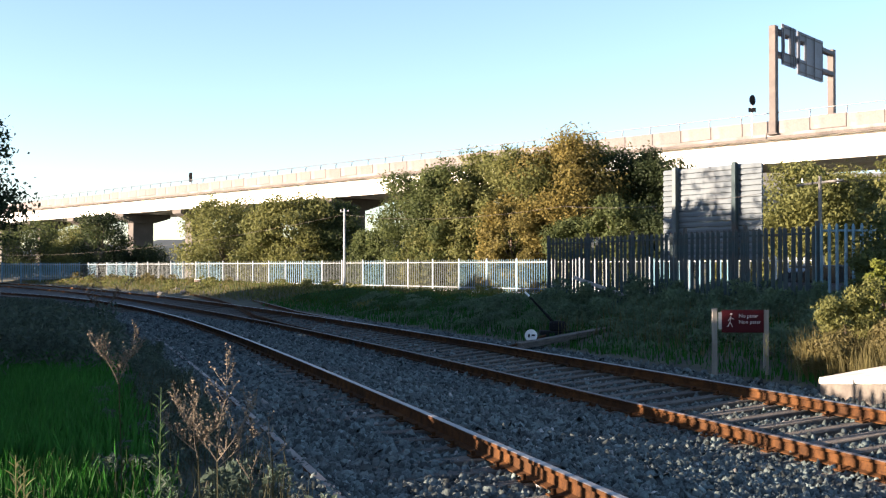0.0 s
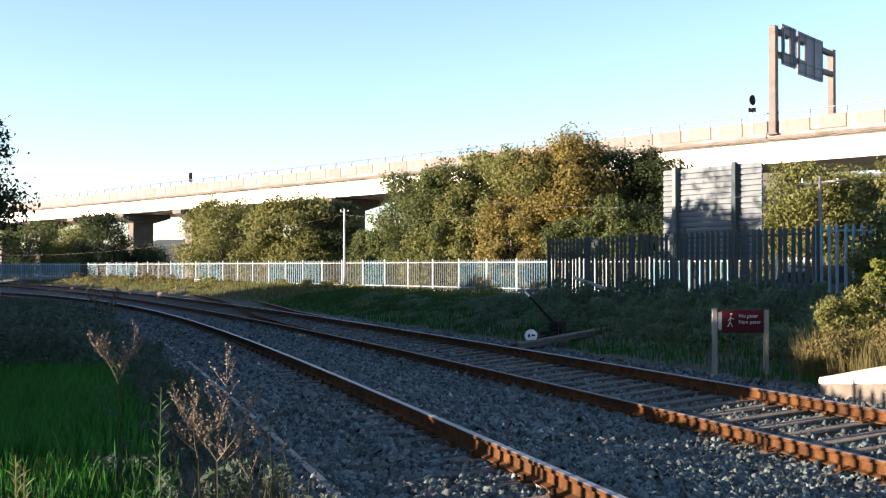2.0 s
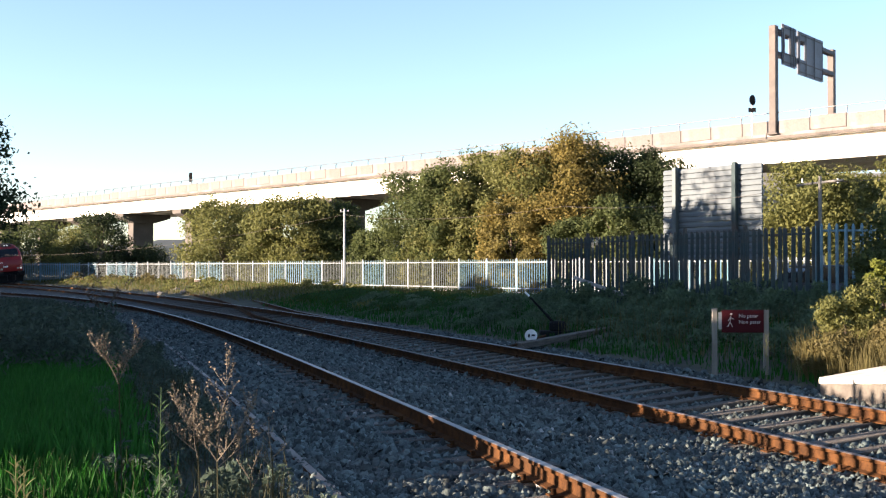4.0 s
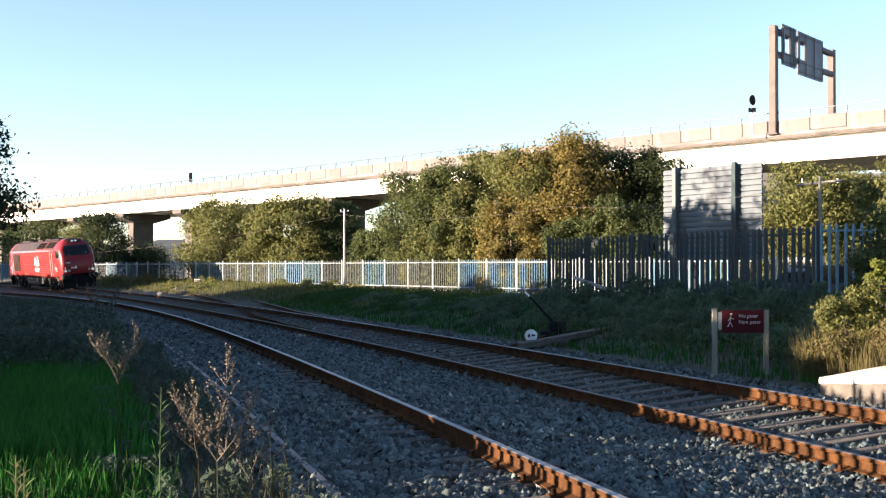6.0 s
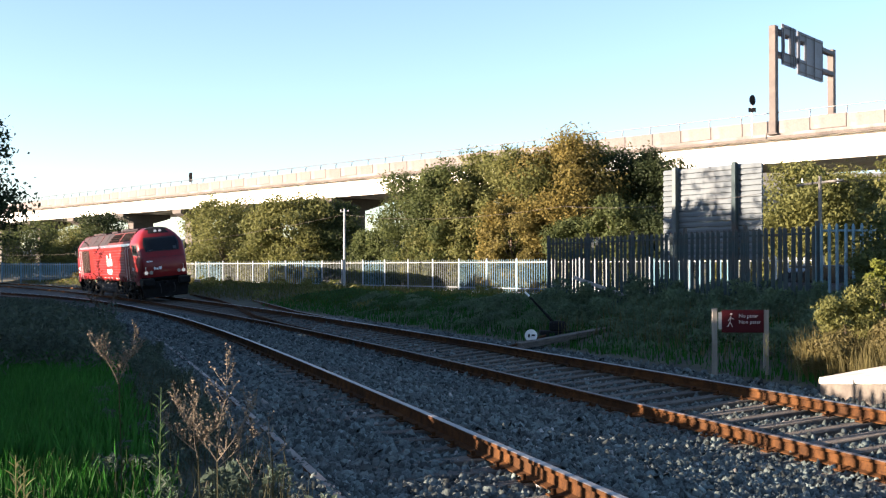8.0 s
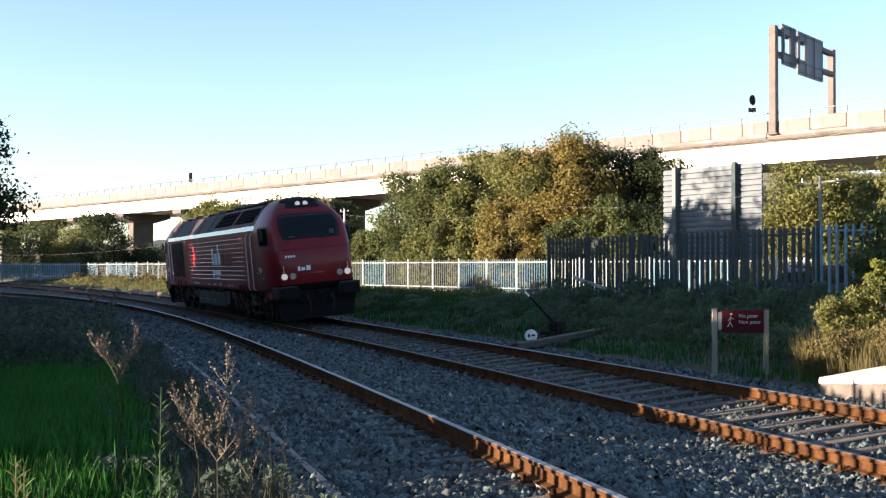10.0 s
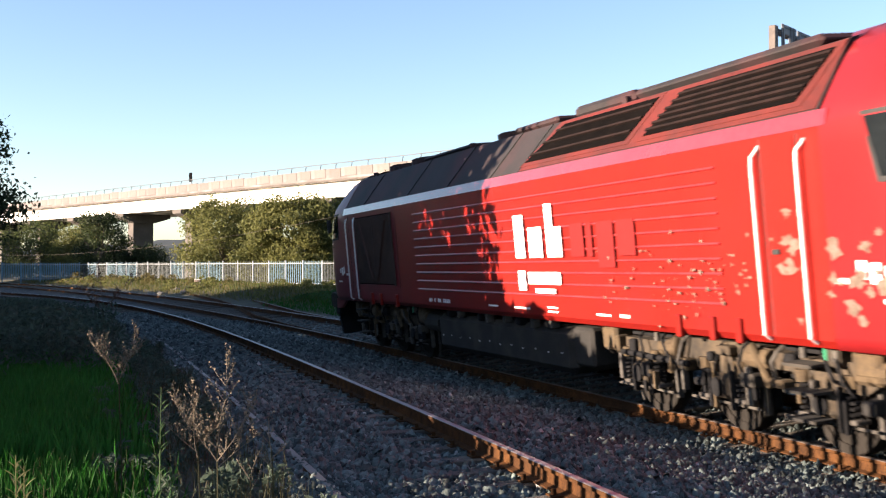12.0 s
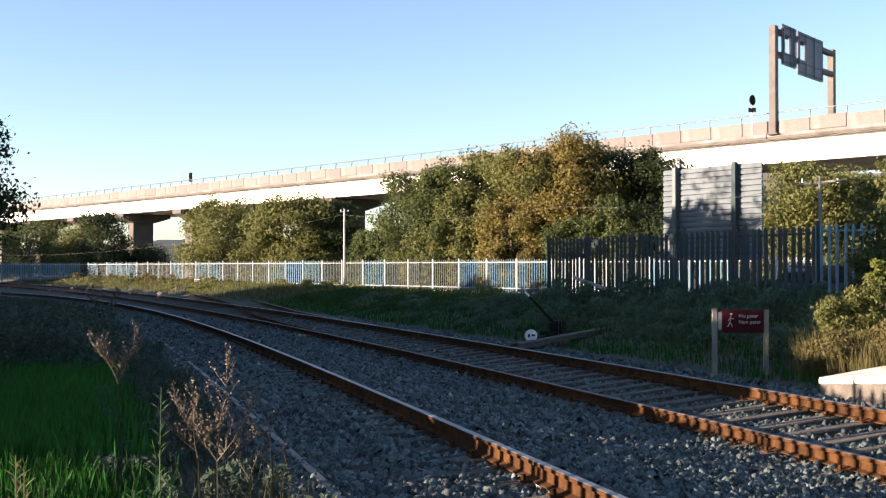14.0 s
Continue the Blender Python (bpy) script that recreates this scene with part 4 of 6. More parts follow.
                part("brake_hanger", boxm(x + 0.6, x + 0.65, *deep(0.98, 1.06), 0.25, 0.8, 0.01), M_PIPE, bogie)
                part("brake_rod", tubem([(x - 0.75, sd * 1.1, 0.30 + rb.uniform(0, 0.06)), (x + 0.65, sd * 1.12, 0.33)], 0.018, 6), M_PIPE, bogie)
                part("brake_cylinder", tubem([(x + 0.58, sd * 1.15, 0.9), (x + 0.98, sd * 1.15, 0.9)], 0.11, 10), M_TAN, bogie)
            # castings, valves, levers and hoses crowded round the frame
            for k in range(15):
                x = c - 2.6 + 5.2 * (k + rb.random()) / 15
                w, h, z = rb.uniform(0.05, 0.16), rb.uniform(0.06, 0.22), rb.uniform(0.55, 1.02)
                y = rb.uniform(1.13, 1.2)
                part("valve_box", boxm(x - w, x + w, *deep(y - 0.1, y + 0.07), z - h / 2, z + h / 2, 0.02), (M_TAN, M_DARK, M_DARK, M_BOGIE, M_FRAME)[k % 5], bogie)
            for k in range(11):
                x = c - 2.5 + 5.0 * (k + rb.random()) / 11
                z0, z1 = rb.uniform(0.28, 0.5), rb.uniform(0.55, 0.8)
                part("link", boxm(x - 0.025, x + rb.uniform(0.02, 0.06), *deep(1.17, 1.2 + rb.uniform(0.01, 0.05)), z0, z1, 0.008), (M_PIPE, M_DARK, M_TAN)[k % 3], bogie)
            for k in range(9):
                x = c - 2.4 + 4.8 * (k + rb.random()) / 9
                dx = rb.uniform(-0.35, 0.35)
                part("hose", tubem([(x, sd * 1.12, 1.1), (x + dx * 0.2, sd * 1.24, 1.0), (x + dx * 0.7, sd * 1.26, rb.uniform(0.72, 0.9)), (x + dx, sd * 1.17, rb.uniform(0.6, 0.75))], rb.uniform(0.012, 0.022), 6), M_PIPE if k % 3 == 0 else M_DARK, bogie)
            for dx in (-1.0, 1.0):
                part("damper", tubem([(c + dx, sd * 1.22, 0.62), (c + dx * 0.75, sd * 1.25, 1.06)], 0.045, 8), M_TAN, bogie)
            part("traction_rod", tubem([(c - 2.3, sd * 1.2, 0.78), (c - 0.6, sd * 1.22, 0.74)], 0.04, 8), M_DARK, bogie)
            part("valve_handle", boxm(c + 1.92, c + 1.96, *deep(1.22, 1.25), 0.97, 1.10, 0.008), M_GREEN_TAP, bogie, "green-painted valve handle")
            for dx in (2.05, 1.55, -1.3):
                part("name_plate", boxm(c + dx, c + dx + 0.07, *deep(1.2, 1.25), 0.97, 1.08, 0.008), M_PIPE, bogie, "small dusty grey plate")
            for dx in (-2.5, 2.5):
                part("sand_pipe", tubem([(c + dx, sd * 0.92, 0.8), (c + dx, sd * 0.9, 0.3), (c + dx * 0.93, sd * 0.87, 0.08)], 0.025, 6), M_PIPE, bogie)
                part("sand_box", boxm(c + dx - 0.2, c + dx + 0.2, *deep(0.95, 1.25), 0.78, 1.1, 0.04), M_TAN, bogie)
    for x in AXLES:
        w = new("wheelset")
        w.parent = L
        w.matrix_basis = pose(x, 0, 0.535)
        part("axle", tubem([(0, -1.2, 0), (0, 1.2, 0)], 0.08, 10), M_WHEEL, w)
        for sd in (-1, 1):
            wh = bmesh.new()
            disc(wh, (0, sd * 0.80, 0), (0, sd, 0), 0.535, 0.12, 28)
            disc(wh, (0, sd * 0.77, 0), (0, sd, 0), 0.56, 0.03, 28)
            disc(wh, (0, sd * 0.92, 0), (0, sd, 0), 0.535, 0.02, 28, inner=0.44)
            for k in range(6):
                a = k * math.pi / 3
                disc(wh, (0.3 * math.cos(a), sd * 0.915, 0.3 * math.sin(a)), (0, sd, 0), 0.035, 0.02, 8)
            part("wheel", wh, M_WHEEL, w)
        wheels.append(w)
    return L, wheels


locomotive, wheelsets = build_loco()


# ---- turnout: a siding leaves the main track ----
def build_turnout():
    t = tagged(empty("siding_turnout"), "rusty turnout rails that curve away from the main track", "railway track")

    def frames(off):
        out = []
        for s in np.arange(24.0, 72.0, 1.5):
            d = float(np.interp(s, [24, 30, 36, 45, 54, 68, 75], [0.08, 0.28, 0.65, 1.85, 3.1, 4.7, 5.4]))
            x, y, ph = at_line(MAIN, s, off + d)
            z = float(grade(s)) + MAIN_CANT * min(1.0, (off + d) / GAUGE) - 0.012
            out.append(((x, y, z), (math.cos(ph), -math.sin(ph), 0), (0, 0, 1)))
        return out
    rail_part(frames(0.0), M_RAIL, t)
    rail_part(frames(GAUGE), M_RAILTOP_RUST, t)
    return t


build_turnout()


# ---- palisade fences ----
def pale_mesh(name, w, z0, z1, mt, pointed=True):
    """A pressed steel pale: shallow V in plan, with a pointed top."""
    bm = bmesh.new()
    tip = 0.06 if pointed else 0.0
    prof = [(-w / 2, 0.0), (0.0, -0.3 * w), (w / 2, 0.0), (w / 2, 0.006), (0.0, 0.008 - 0.3 * w), (-w / 2, 0.006)]
    rings = [[bm.verts.new((x, y, z)) for x, y in prof] for z in (z0, z1 - tip)]
    rings.append([bm.verts.new((x * 0.25, y, z1)) for x, y in prof])
    for a, b in zip(rings, rings[1:]):
        for k in range(6):
            bm.faces.new((a[k], a[(k + 1) % 6], b[(k + 1) % 6], b[k]))
    me = bpy.data.meshes.new(name)
    bm.to_mesh(me)
    bm.free()
    me.materials.append(mt)
    return me


def mesh_of(name, bm, mt):
    me = bpy.data.meshes.new(name)
    bm.to_mesh(me)
    bm.free()
    me.materials.append(mt)
    return me


def palisade(name, p0, p1, z0, top, pitch, pale_w, bay, mats, label, group="", tops=None, post_up=0.12, plinth=None, lean=0.0, singles=300):
    """A fence of posts, two rails and pales from p0 to p1. mats: pales (chosen bay by bay), posts, rails."""
    p0, p1 = Vector((*p0, 0)), Vector((*p1, 0))
    d = (p1 - p0)
    n = max(1, round(d.length / bay))
    yaw = math.degrees(math.atan2(d.y, d.x))
    F = tagged(empty(name), label, "fence", group)
    u = d.normalized()
    pale_mats, post_mat, rail_mat = mats
    pales = [pale_mesh("pale", pale_w, z0 + 0.08, top, m) for m in pale_mats]
    post = mesh_of("post", boxm(-0.04, 0.04, -0.02, 0.07, z0 - 0.3, top + post_up, 0.008), post_mat)
    rng = random.Random(len(name) * 7 + n)
    step = d.length / n
    rail = mesh_of("rail", boxm(0, step, 0.0, 0.045, 0, 0.05, 0.006), rail_mat)
    count = 0
    for i in range(n + 1):
        p = p0 + u * step * i
        share("post", post, pose(p.x, p.y, 0, rng.uniform(-lean, lean), rng.uniform(-lean, lean), yaw), F)
        if i == n:
            break
        for z in (z0 + 0.25, top - 0.2):
            share("rail", rail, pose(p.x, p.y, z, 0, 0, yaw), F)
        me = pales[rng.randrange(len(pales))]
        k = round(step / pitch)
        for j in range(k):
            q = p + u * step * (j + 0.5) / k
            if count < singles:
                share("pale", me, pose(q.x, q.y, rng.uniform(-0.012, 0.012), 0, rng.uniform(-lean, lean), yaw), F)
            count += 1
    if plinth:
        bm = boxm(0, d.length, -0.12, 0.12, z0 - 0.5, z0 + 0.06, 0.01)
        ob = part("plinth", bm, plinth, F, "low concrete plinth")
        ob.matrix_basis = pose(p0.x, p0.y, 0, 0, 0, yaw)
    return F


FAR0 = Vector((5.7, 61.0))
FARU = Vector((-0.609, 0.793))


def far_pt(l):
    p = FAR0 + FARU * l
    return (p.x, p.y)


WHITE_RUN = ([M_FENCE_PALE, M_FENCE_PALE, M_FENCE_BLUE], M_FENCE_WHITE, M_FENCE_WHITE)
palisade("boundary_fence", far_pt(26.0), far_pt(0.0), 0.36, 2.28, 0.2, 0.048, 2.6, WHITE_RUN, "pale blue and white steel palisade fence on a low plinth", "boundary fence", plinth=M_CONCRETE, post_up=0.05)
palisade("boundary_fence", far_pt(26.0), far_pt(72.0), 0.36, 2.28, 0.29, 0.065, 2.6, WHITE_RUN, "pale blue and white steel palisade fence on a low plinth", "boundary fence", plinth=M_CONCRETE, post_up=0.05)
palisade("boundary_fence", far_pt(0.0), far_pt(-17.0), 0.36, 2.28, 0.2, 0.075, 2.6, ([M_FENCE_WHITE, M_FENCE_PALE, M_FENCE_BLUE, M_FENCE_PALE], M_FENCE_WHITE, M_FENCE_WHITE), "white and pale blue steel palisade fence in sunlight", "boundary fence", plinth=M_CONCRETE, post_up=0.05)
BLUE_RUN = ([M_FENCE_BLUE], M_FENCE_BLUE, M_FENCE_WHITE)
palisade("boundary_fence", far_pt(72.0), (far_pt(72.0)[0] - 34.0, far_pt(72.0)[1] + 14.0), 0.36, 2.28, 0.25, 0.13, 2.6, BLUE_RUN, "light blue palisade fence run, close-set pales", "boundary fence", post_up=0.05)
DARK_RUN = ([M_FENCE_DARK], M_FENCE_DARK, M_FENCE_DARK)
palisade("yard_fence", (3.63, 38.9), (8.79, 26.4), 0.55, 2.80, 0.25, 0.16, 2.7, DARK_RUN, "weathered blue palisade fence, coloured dark for its shade, rising from weeds", "yard fence", lean=0.8, post_up=0.12)
palisade("yard_fence", (8.79, 26.4), (17.5, 25.2), 0.6, 2.86, 0.18, 0.075, 2.7, ([M_FENCE_BLUE], M_FENCE_BLUE, M_FENCE_BLUE), "light blue palisade fence with close pales, partly overgrown", "yard fence", lean=0.4, post_up=0.02)
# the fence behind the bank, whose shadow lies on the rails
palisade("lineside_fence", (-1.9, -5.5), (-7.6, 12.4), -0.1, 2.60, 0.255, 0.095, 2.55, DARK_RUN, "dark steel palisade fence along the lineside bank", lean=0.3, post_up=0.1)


# ---- vegetation ----
def leaf_arrays(centres, size, rng, flat=0.0, long=1.5, out=None):
    """Small four-cornered leaves at the given places, turned at random, or facing roughly along out."""
    n = len(centres)
    a = rng.normal(size=(n, 3))
    a[:, 2] *= 1 - flat
    if out is not None:
        face = out + rng.normal(size=(n, 3)) * 1.1
        face /= np.linalg.norm(face, axis=1)[:, None] + 1e-9
        a -= face * (a * face).sum(1)[:, None]
    a /= np.linalg.norm(a, axis=1)[:, None] + 1e-9
    b = np.cross(a, face if out is not None else rng.normal(size=(n, 3)))
    b /= np.linalg.norm(b, axis=1)[:, None] + 1e-9
    s = size * (0.6 + 0.8 * rng.random(n))[:, None]
    V = np.stack([centres - a * s * long * 0.5, centres + b * s * 0.35, centres + a * s * long * 0.5, centres - b * s * 0.35], 1).reshape(-1, 3)
    return V, np.arange(4 * n).reshape(n, 4)


def crown_points(n, blobs, rng, shell=0.5):
    """Places in a crown made of uneven clumps (x, y, z, rx, rz), denser at the clumps' skins, and the way each faces."""
    blobs = np.array(blobs)
    area = blobs[:, 3] * blobs[:, 4]
    pick = rng.choice(len(blobs), n, p=area / area.sum())
    d = rng.normal(size=(n, 3))
    d /= np.linalg.norm(d, axis=1)[:, None]
    r = 1 - shell * rng.random(n) ** 1.3 + 0.2 * rng.normal(size=n)
    B = blobs[pick]
    return B[:, :3] + d * np.stack([B[:, 3], B[:, 3], B[:, 4]], 1) * r[:, None], d


def build_tree(x, y, height, radius, mt, seed, label, n=20000, leaf=0.13, low=0.05, name="tree", lumps=90, group=""):
    """A tree: tapered trunk, limbs that reach into the crown, and a crown of leaf clumps."""
    rng = np.random.default_rng(seed)
    z0 = float(ground_z(x, y))
    T = tagged(empty(name), label, "tree" if name == "tree" else "bush", group)
    bm = bmesh.new()
    tr = 0.021 * height
    tube(bm, [(x, y, z0 - 0.2), (x + 0.02 * height, y, z0 + height * 0.25), (x - 0.02 * height, y, z0 + height * 0.55), (x, y, z0 + height * 0.8)], [tr, tr * 0.8, tr * 0.5, tr * 0.15], 8)
    blobs = []
    for k in range(lumps):
        a = rng.random() * 6.283
        v = low + (0.9 - low) * ((k + rng.random()) / lumps)
        mid = 0.42 + 0.3 * low
        prof = math.sqrt(max(0.08, 1 - ((v - mid) / (1.0 - mid if v > mid else mid + 0.15)) ** 2))
        rr = radius * prof * math.sqrt(rng.uniform(0.05, 1.0)) * 0.8
        br = radius * rng.uniform(0.14, 0.34)
        c = (x + rr * math.cos(a), y + rr * math.sin(a), z0 + height * v)
        blobs.append((*c, br, br * rng.uniform(0.75, 1.05)))
        if k % 7 == 0:
            h0 = z0 + height * max(0.1, v * 0.55)
            tube(bm, [(x, y, h0), ((x + c[0]) / 2, (y + c[1]) / 2, (h0 + c[2]) / 2 + 0.03 * height), c], [tr * 0.4, tr * 0.25, tr * 0.08], 5)
    part("trunk", bm, M_BARK, T)
    P, d = crown_points(n, blobs, rng)
    d = d + (P - np.array([x, y, z0 + height * 0.45])) / radius * 0.6
    top, side = np.percentile(P[:, 2], 99.7) - z0, np.percentile(np.abs(P[:, 0] - x), 99)
    P[:, 2] = z0 + (P[:, 2] - z0) * height / top
    P[:, :2] = np.array([x, y]) + (P[:, :2] - np.array([x, y])) * radius / side
    keep = P[:, 2] > z0 + 0.05
    V, F = leaf_arrays(P[keep], leaf, rng, out=d[keep])
    arrays("crown", V, F, mt, T)
    return T


TREES = [  # x, y, height, radius, leaves, label, count
    # the thicket behind the boundary fence
    (-2.45, 76.5, 7.9, 2.55, M_LEAF_GREEN, "green leafy tree behind the boundary fence", 20000),
    (0.5, 73.0, 8.3, 2.7, M_LEAF_GREEN, "green leafy tree behind the boundary fence", 22000),
    (2.7, 74.5, 9.2, 2.7, M_LEAF_OLIVE, "olive green tree turning yellow behind the fence", 22000),
    (1.6, 72.0, 6.9, 2.1, M_LEAF_OLIVE, "olive green tree turning yellow behind the fence", 16000),
    (5.0, 70.0, 8.9, 3.0, M_LEAF_OLIVE, "olive green tree turning yellow behind the fence", 26000),
    (7.7, 70.0, 9.75, 3.9, M_LEAF_YELLOW, "large autumn-yellow tree above the fence", 38000),
    (10.5, 71.5, 9.3, 3.0, M_LEAF_GREEN, "dark green dense tree beside the yellow one", 26000),
    (12.4, 70.0, 8.8, 2.7, M_LEAF_DARK, "dark green dense tree beside the yellow one", 24000),
    (13.7, 67.5, 8.0, 1.75, M_LEAF_DARK, "dark green dense tree beside the hoarding", 15000),
    (4.2, 67.5, 5.5, 2.1, M_LEAF_YELLOW, "low yellow-green thicket behind the fence", 15000),
    (7.6, 64.5, 4.4, 1.9, M_LEAF_GREEN, "green bush with ragged crown", 12000),
    (10.0, 63.0, 5.5, 1.9, M_LEAF_GREEN, "small green tree by the fence", 12000),
    (12.0, 62.0, 4.6, 1.6, M_LEAF_DARK, "small dark green tree by the fence", 9000),
    (-0.8, 73.0, 4.6, 1.9, M_LEAF_OLIVE, "low olive thicket behind the fence", 10000),
    (-4.9, 78.5, 4.2, 1.7, M_LEAF_GREEN, "low green bush by the white pole", 9000),
    # between the thicket and the viaduct's piers
    (-20.0, 102.0, 7.75, 4.0, M_LEAF_OLIVE, "rounded green tree before the viaduct", 20000),
    (-14.9, 92.0, 6.0, 2.1, M_LEAF_OLIVE, "rounded green tree before the viaduct", 9000),
    (-12.0, 91.0, 7.35, 3.2, M_LEAF_OLIVE, "rounded green tree before the viaduct", 19000),
    (-8.9, 91.5, 6.9, 2.5, M_LEAF_GREEN, "rounded green tree before the viaduct", 14000),
    (-48.5, 132.0, 6.80, 4.60, M_LEAF_GREEN, "shaded dark tree below the viaduct", 12000),
    (-41.5, 130.0, 6.60, 4.00, M_LEAF_OLIVE, "shaded dark tree below the viaduct", 12000),
    (-36.2, 120.0, 7.20, 2.80, M_LEAF_DARK, "shaded dark tree below the viaduct", 9000),
    (-33.0, 124.0, 3.90, 3.20, M_LEAF_DARK, "low dark thicket below the viaduct", 8000),
    # behind the yard fence
    (19.2, 58.0, 6.9, 3.0, M_LEAF_OLIVE, "sunlit olive tree behind the yard fence", 26000),
    (22.4, 60.0, 6.5, 2.2, M_LEAF_OLIVE, "sunlit olive tree behind the yard fence", 16000),
    (18.6, 45.5, 5.9, 1.3, M_LEAF_OLIVE, "slender yellow-green tree behind the yard fence", 9000),
    (15.6, 60.0, 5.4, 1.6, M_LEAF_OLIVE, "olive tree behind the metal hoarding", 9000),
]
for i, (x, y, h, r, m, lab, n) in enumerate(TREES):
    build_tree(x, y, h, r, m, 20 + i, lab, int(n * 1.15), 0.135 if y < 80 else 0.17)
# trees on the near side of the line: one reaches into view, the rest shade the track
build_tree(-10.5, 22.5, 5.5, 2.15, M_LEAF_DARK, 60, "dark shaded tree beside the track", 26000, 0.07, 0.40, lumps=40)
SHADE = [(-21.6, 39.9, 8.4, 2.5), (-12.6, 17.3, 8.0, 2.4), (-18.6, 26.8, 10.2, 2.4), (-14.0, 20.6, 8.8, 2.7), (-14.8, 24.2, 8.3, 2.8), (-16.2, 28.2, 7.75, 2.6), (-18.4, 32.6, 9.2, 3.1), (-20.6, 37.0, 8.2, 3.0), (-22.6, 42.5, 6.8, 2.7), (-24.6, 47.5, 6.6, 2.7), (-27.0, 52.5, 6.6, 2.7), (-29.0, 57.5, 6.4, 2.6), (-31.5, 62.0, 5.4, 2.3), (-57.0, 114.5, 8.0, 3.0), (-63.0, 119.0, 9.0, 3.6), (-69.0, 123.5, 9.0, 3.6)]
for i, (x, y, h, r) in enumerate(SHADE):
    build_tree(x, y, h, r, M_LEAF_DARK, 80 + i, "dark leafy tree of the lineside row", 550 if h > 9.8 else 4200 if x > -13 else 9500, 0.2 if h > 9.8 else 0.33 if x > -13 else 0.44, 0.03, group="lineside trees")


def clumps(name, spots, mt, seed, leaf, per, label, category="undergrowth", flat=0.0, long=2.2):
    """Undergrowth: clumps of small leaves on the ground. spots: x, y, radius, height."""
    rng = np.random.default_rng(seed)
    spots = np.array(spots)
    w = spots[:, 2] * spots[:, 3]
    n = per * len(spots)
    pick = rng.choice(len(spots), n, p=w / w.sum())
    S = spots[pick]
    a, r, v = rng.random(n) * 6.283, np.sqrt(rng.random(n)), rng.random(n) ** 0.8
    taper = 1 - 0.6 * v
    P = np.stack([S[:, 0] + np.cos(a) * r * S[:, 2] * taper, S[:, 1] + np.sin(a) * r * S[:, 2] * taper, v * S[:, 3]], 1)
    P[:, 2] += ground_z(P[:, 0], P[:, 1])
    V, F = leaf_arrays(P, leaf, rng, flat, long)
    return tagged(arrays(name, V, F, mt), label, category, kind="stuff")


def blades(name, x, y, height, mt, seed, label, width=0.012, category="grass"):
    """Grass: bent, tapering blades that stand at the given places."""
    rng = np.random.default_rng(seed)
    n = len(x)
    h = height * (0.5 + rng.random(n))
    a = rng.random(n) * 6.283
    lean = 0.35 * h * rng.random(n)
    z = ground_z(x, y) - 0.02
    dx, dy = np.cos(a), np.sin(a)
    b = rng.random(n) * 6.283
    lx, ly = np.cos(b) * lean, np.sin(b) * lean
    w = width * (0.6 + 0.8 * rng.random(n))
    V = np.stack([np.stack([x - dx * w, y - dy * w, z], 1), np.stack([x + dx * w, y + dy * w, z], 1),
                  np.stack([x + lx * .35 + dx * w * .7, y + ly * .35 + dy * w * .7, z + h * .6], 1), np.stack([x + lx * .35 - dx * w * .7, y + ly * .35 - dy * w * .7, z + h * .6], 1),
                  np.stack([x + lx, y + ly, z + h], 1)], 1).reshape(-1, 3)
    i = 5 * np.arange(n)[:, None]
    F = np.concatenate([i + np.array([[0, 1, 2]]), i + np.array([[0, 2, 3]]), i + np.array([[3, 2, 4]])])
    return tagged(arrays(name, V, F, mt), label, category, kind="stuff")


def scatter(n, x0, x1, y0, y1, rng, test):
    x, y = x0 + (x1 - x0) * rng.random(n), y0 + (y1 - y0) * rng.random(n)
    k = test(x, y)
    return x[k], y[k]


G = np.random.default_rng(11)
M_GRASS_STEM = leaf_mat("brown_green_stems", (0.08, 0.075, 0.04), (0.04, 0.045, 0.022), 0.8)
ua_, ub_ = (lambda x, y: lateral(MAIN, x, y)), (lambda x, y: lateral(LOOP, x, y))
# bank on the near side: lush grass close by, dark weeds beyond and along the ballast
x, y = scatter(250000, -8.0, 0.0, 3.0, 18.0, G, lambda x, y: (ub_(x, y) < -1.0 - 1.1 * G.random(len(x)) ** 0.7) & (np.abs(x / y) < 0.45))
blades("bank_grass", x, y, 0.27, M_GRASS, 1, "lush green grass on the shaded bank")
x, y = scatter(120000, -8.0, -1.0, 8.5, 18.0, G, lambda x, y: (ub_(x, y) < -1.1 - 1.2 * G.random(len(x)) ** 0.7) & (np.abs(x / y) < 0.45))
blades("upper_bank_grass", x, y, 0.33, M_GRASS_PALE, 22, "deep green grass higher on the shaded bank", 0.02)
x, y = scatter(1100, -18.0, -1.0, 9.0, 60.0, G, lambda x, y: (ub_(x, y) < -0.9 - 0.012 * y) & (ub_(x, y) > -10) & (x / y > -0.5) & ((y > 15.5) | (x < -5.6)))
hh = np.clip(1.5 - 0.021 * y, 0.3, 1.2) * (0.55 + 0.45 * G.random(len(x))) * np.clip((y - 6) / 8, 0.3, 1.0)
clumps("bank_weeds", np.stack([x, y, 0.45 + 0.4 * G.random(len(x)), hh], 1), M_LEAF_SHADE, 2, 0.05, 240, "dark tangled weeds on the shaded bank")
x, y = scatter(1100, -6.0, 1.2, 4.0, 22.0, G, lambda x, y: (ub_(x, y) < -0.35) & (ub_(x, y) > -1.6))
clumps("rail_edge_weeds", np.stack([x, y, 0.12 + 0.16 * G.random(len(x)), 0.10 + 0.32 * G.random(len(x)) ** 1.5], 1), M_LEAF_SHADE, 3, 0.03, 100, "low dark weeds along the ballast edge")
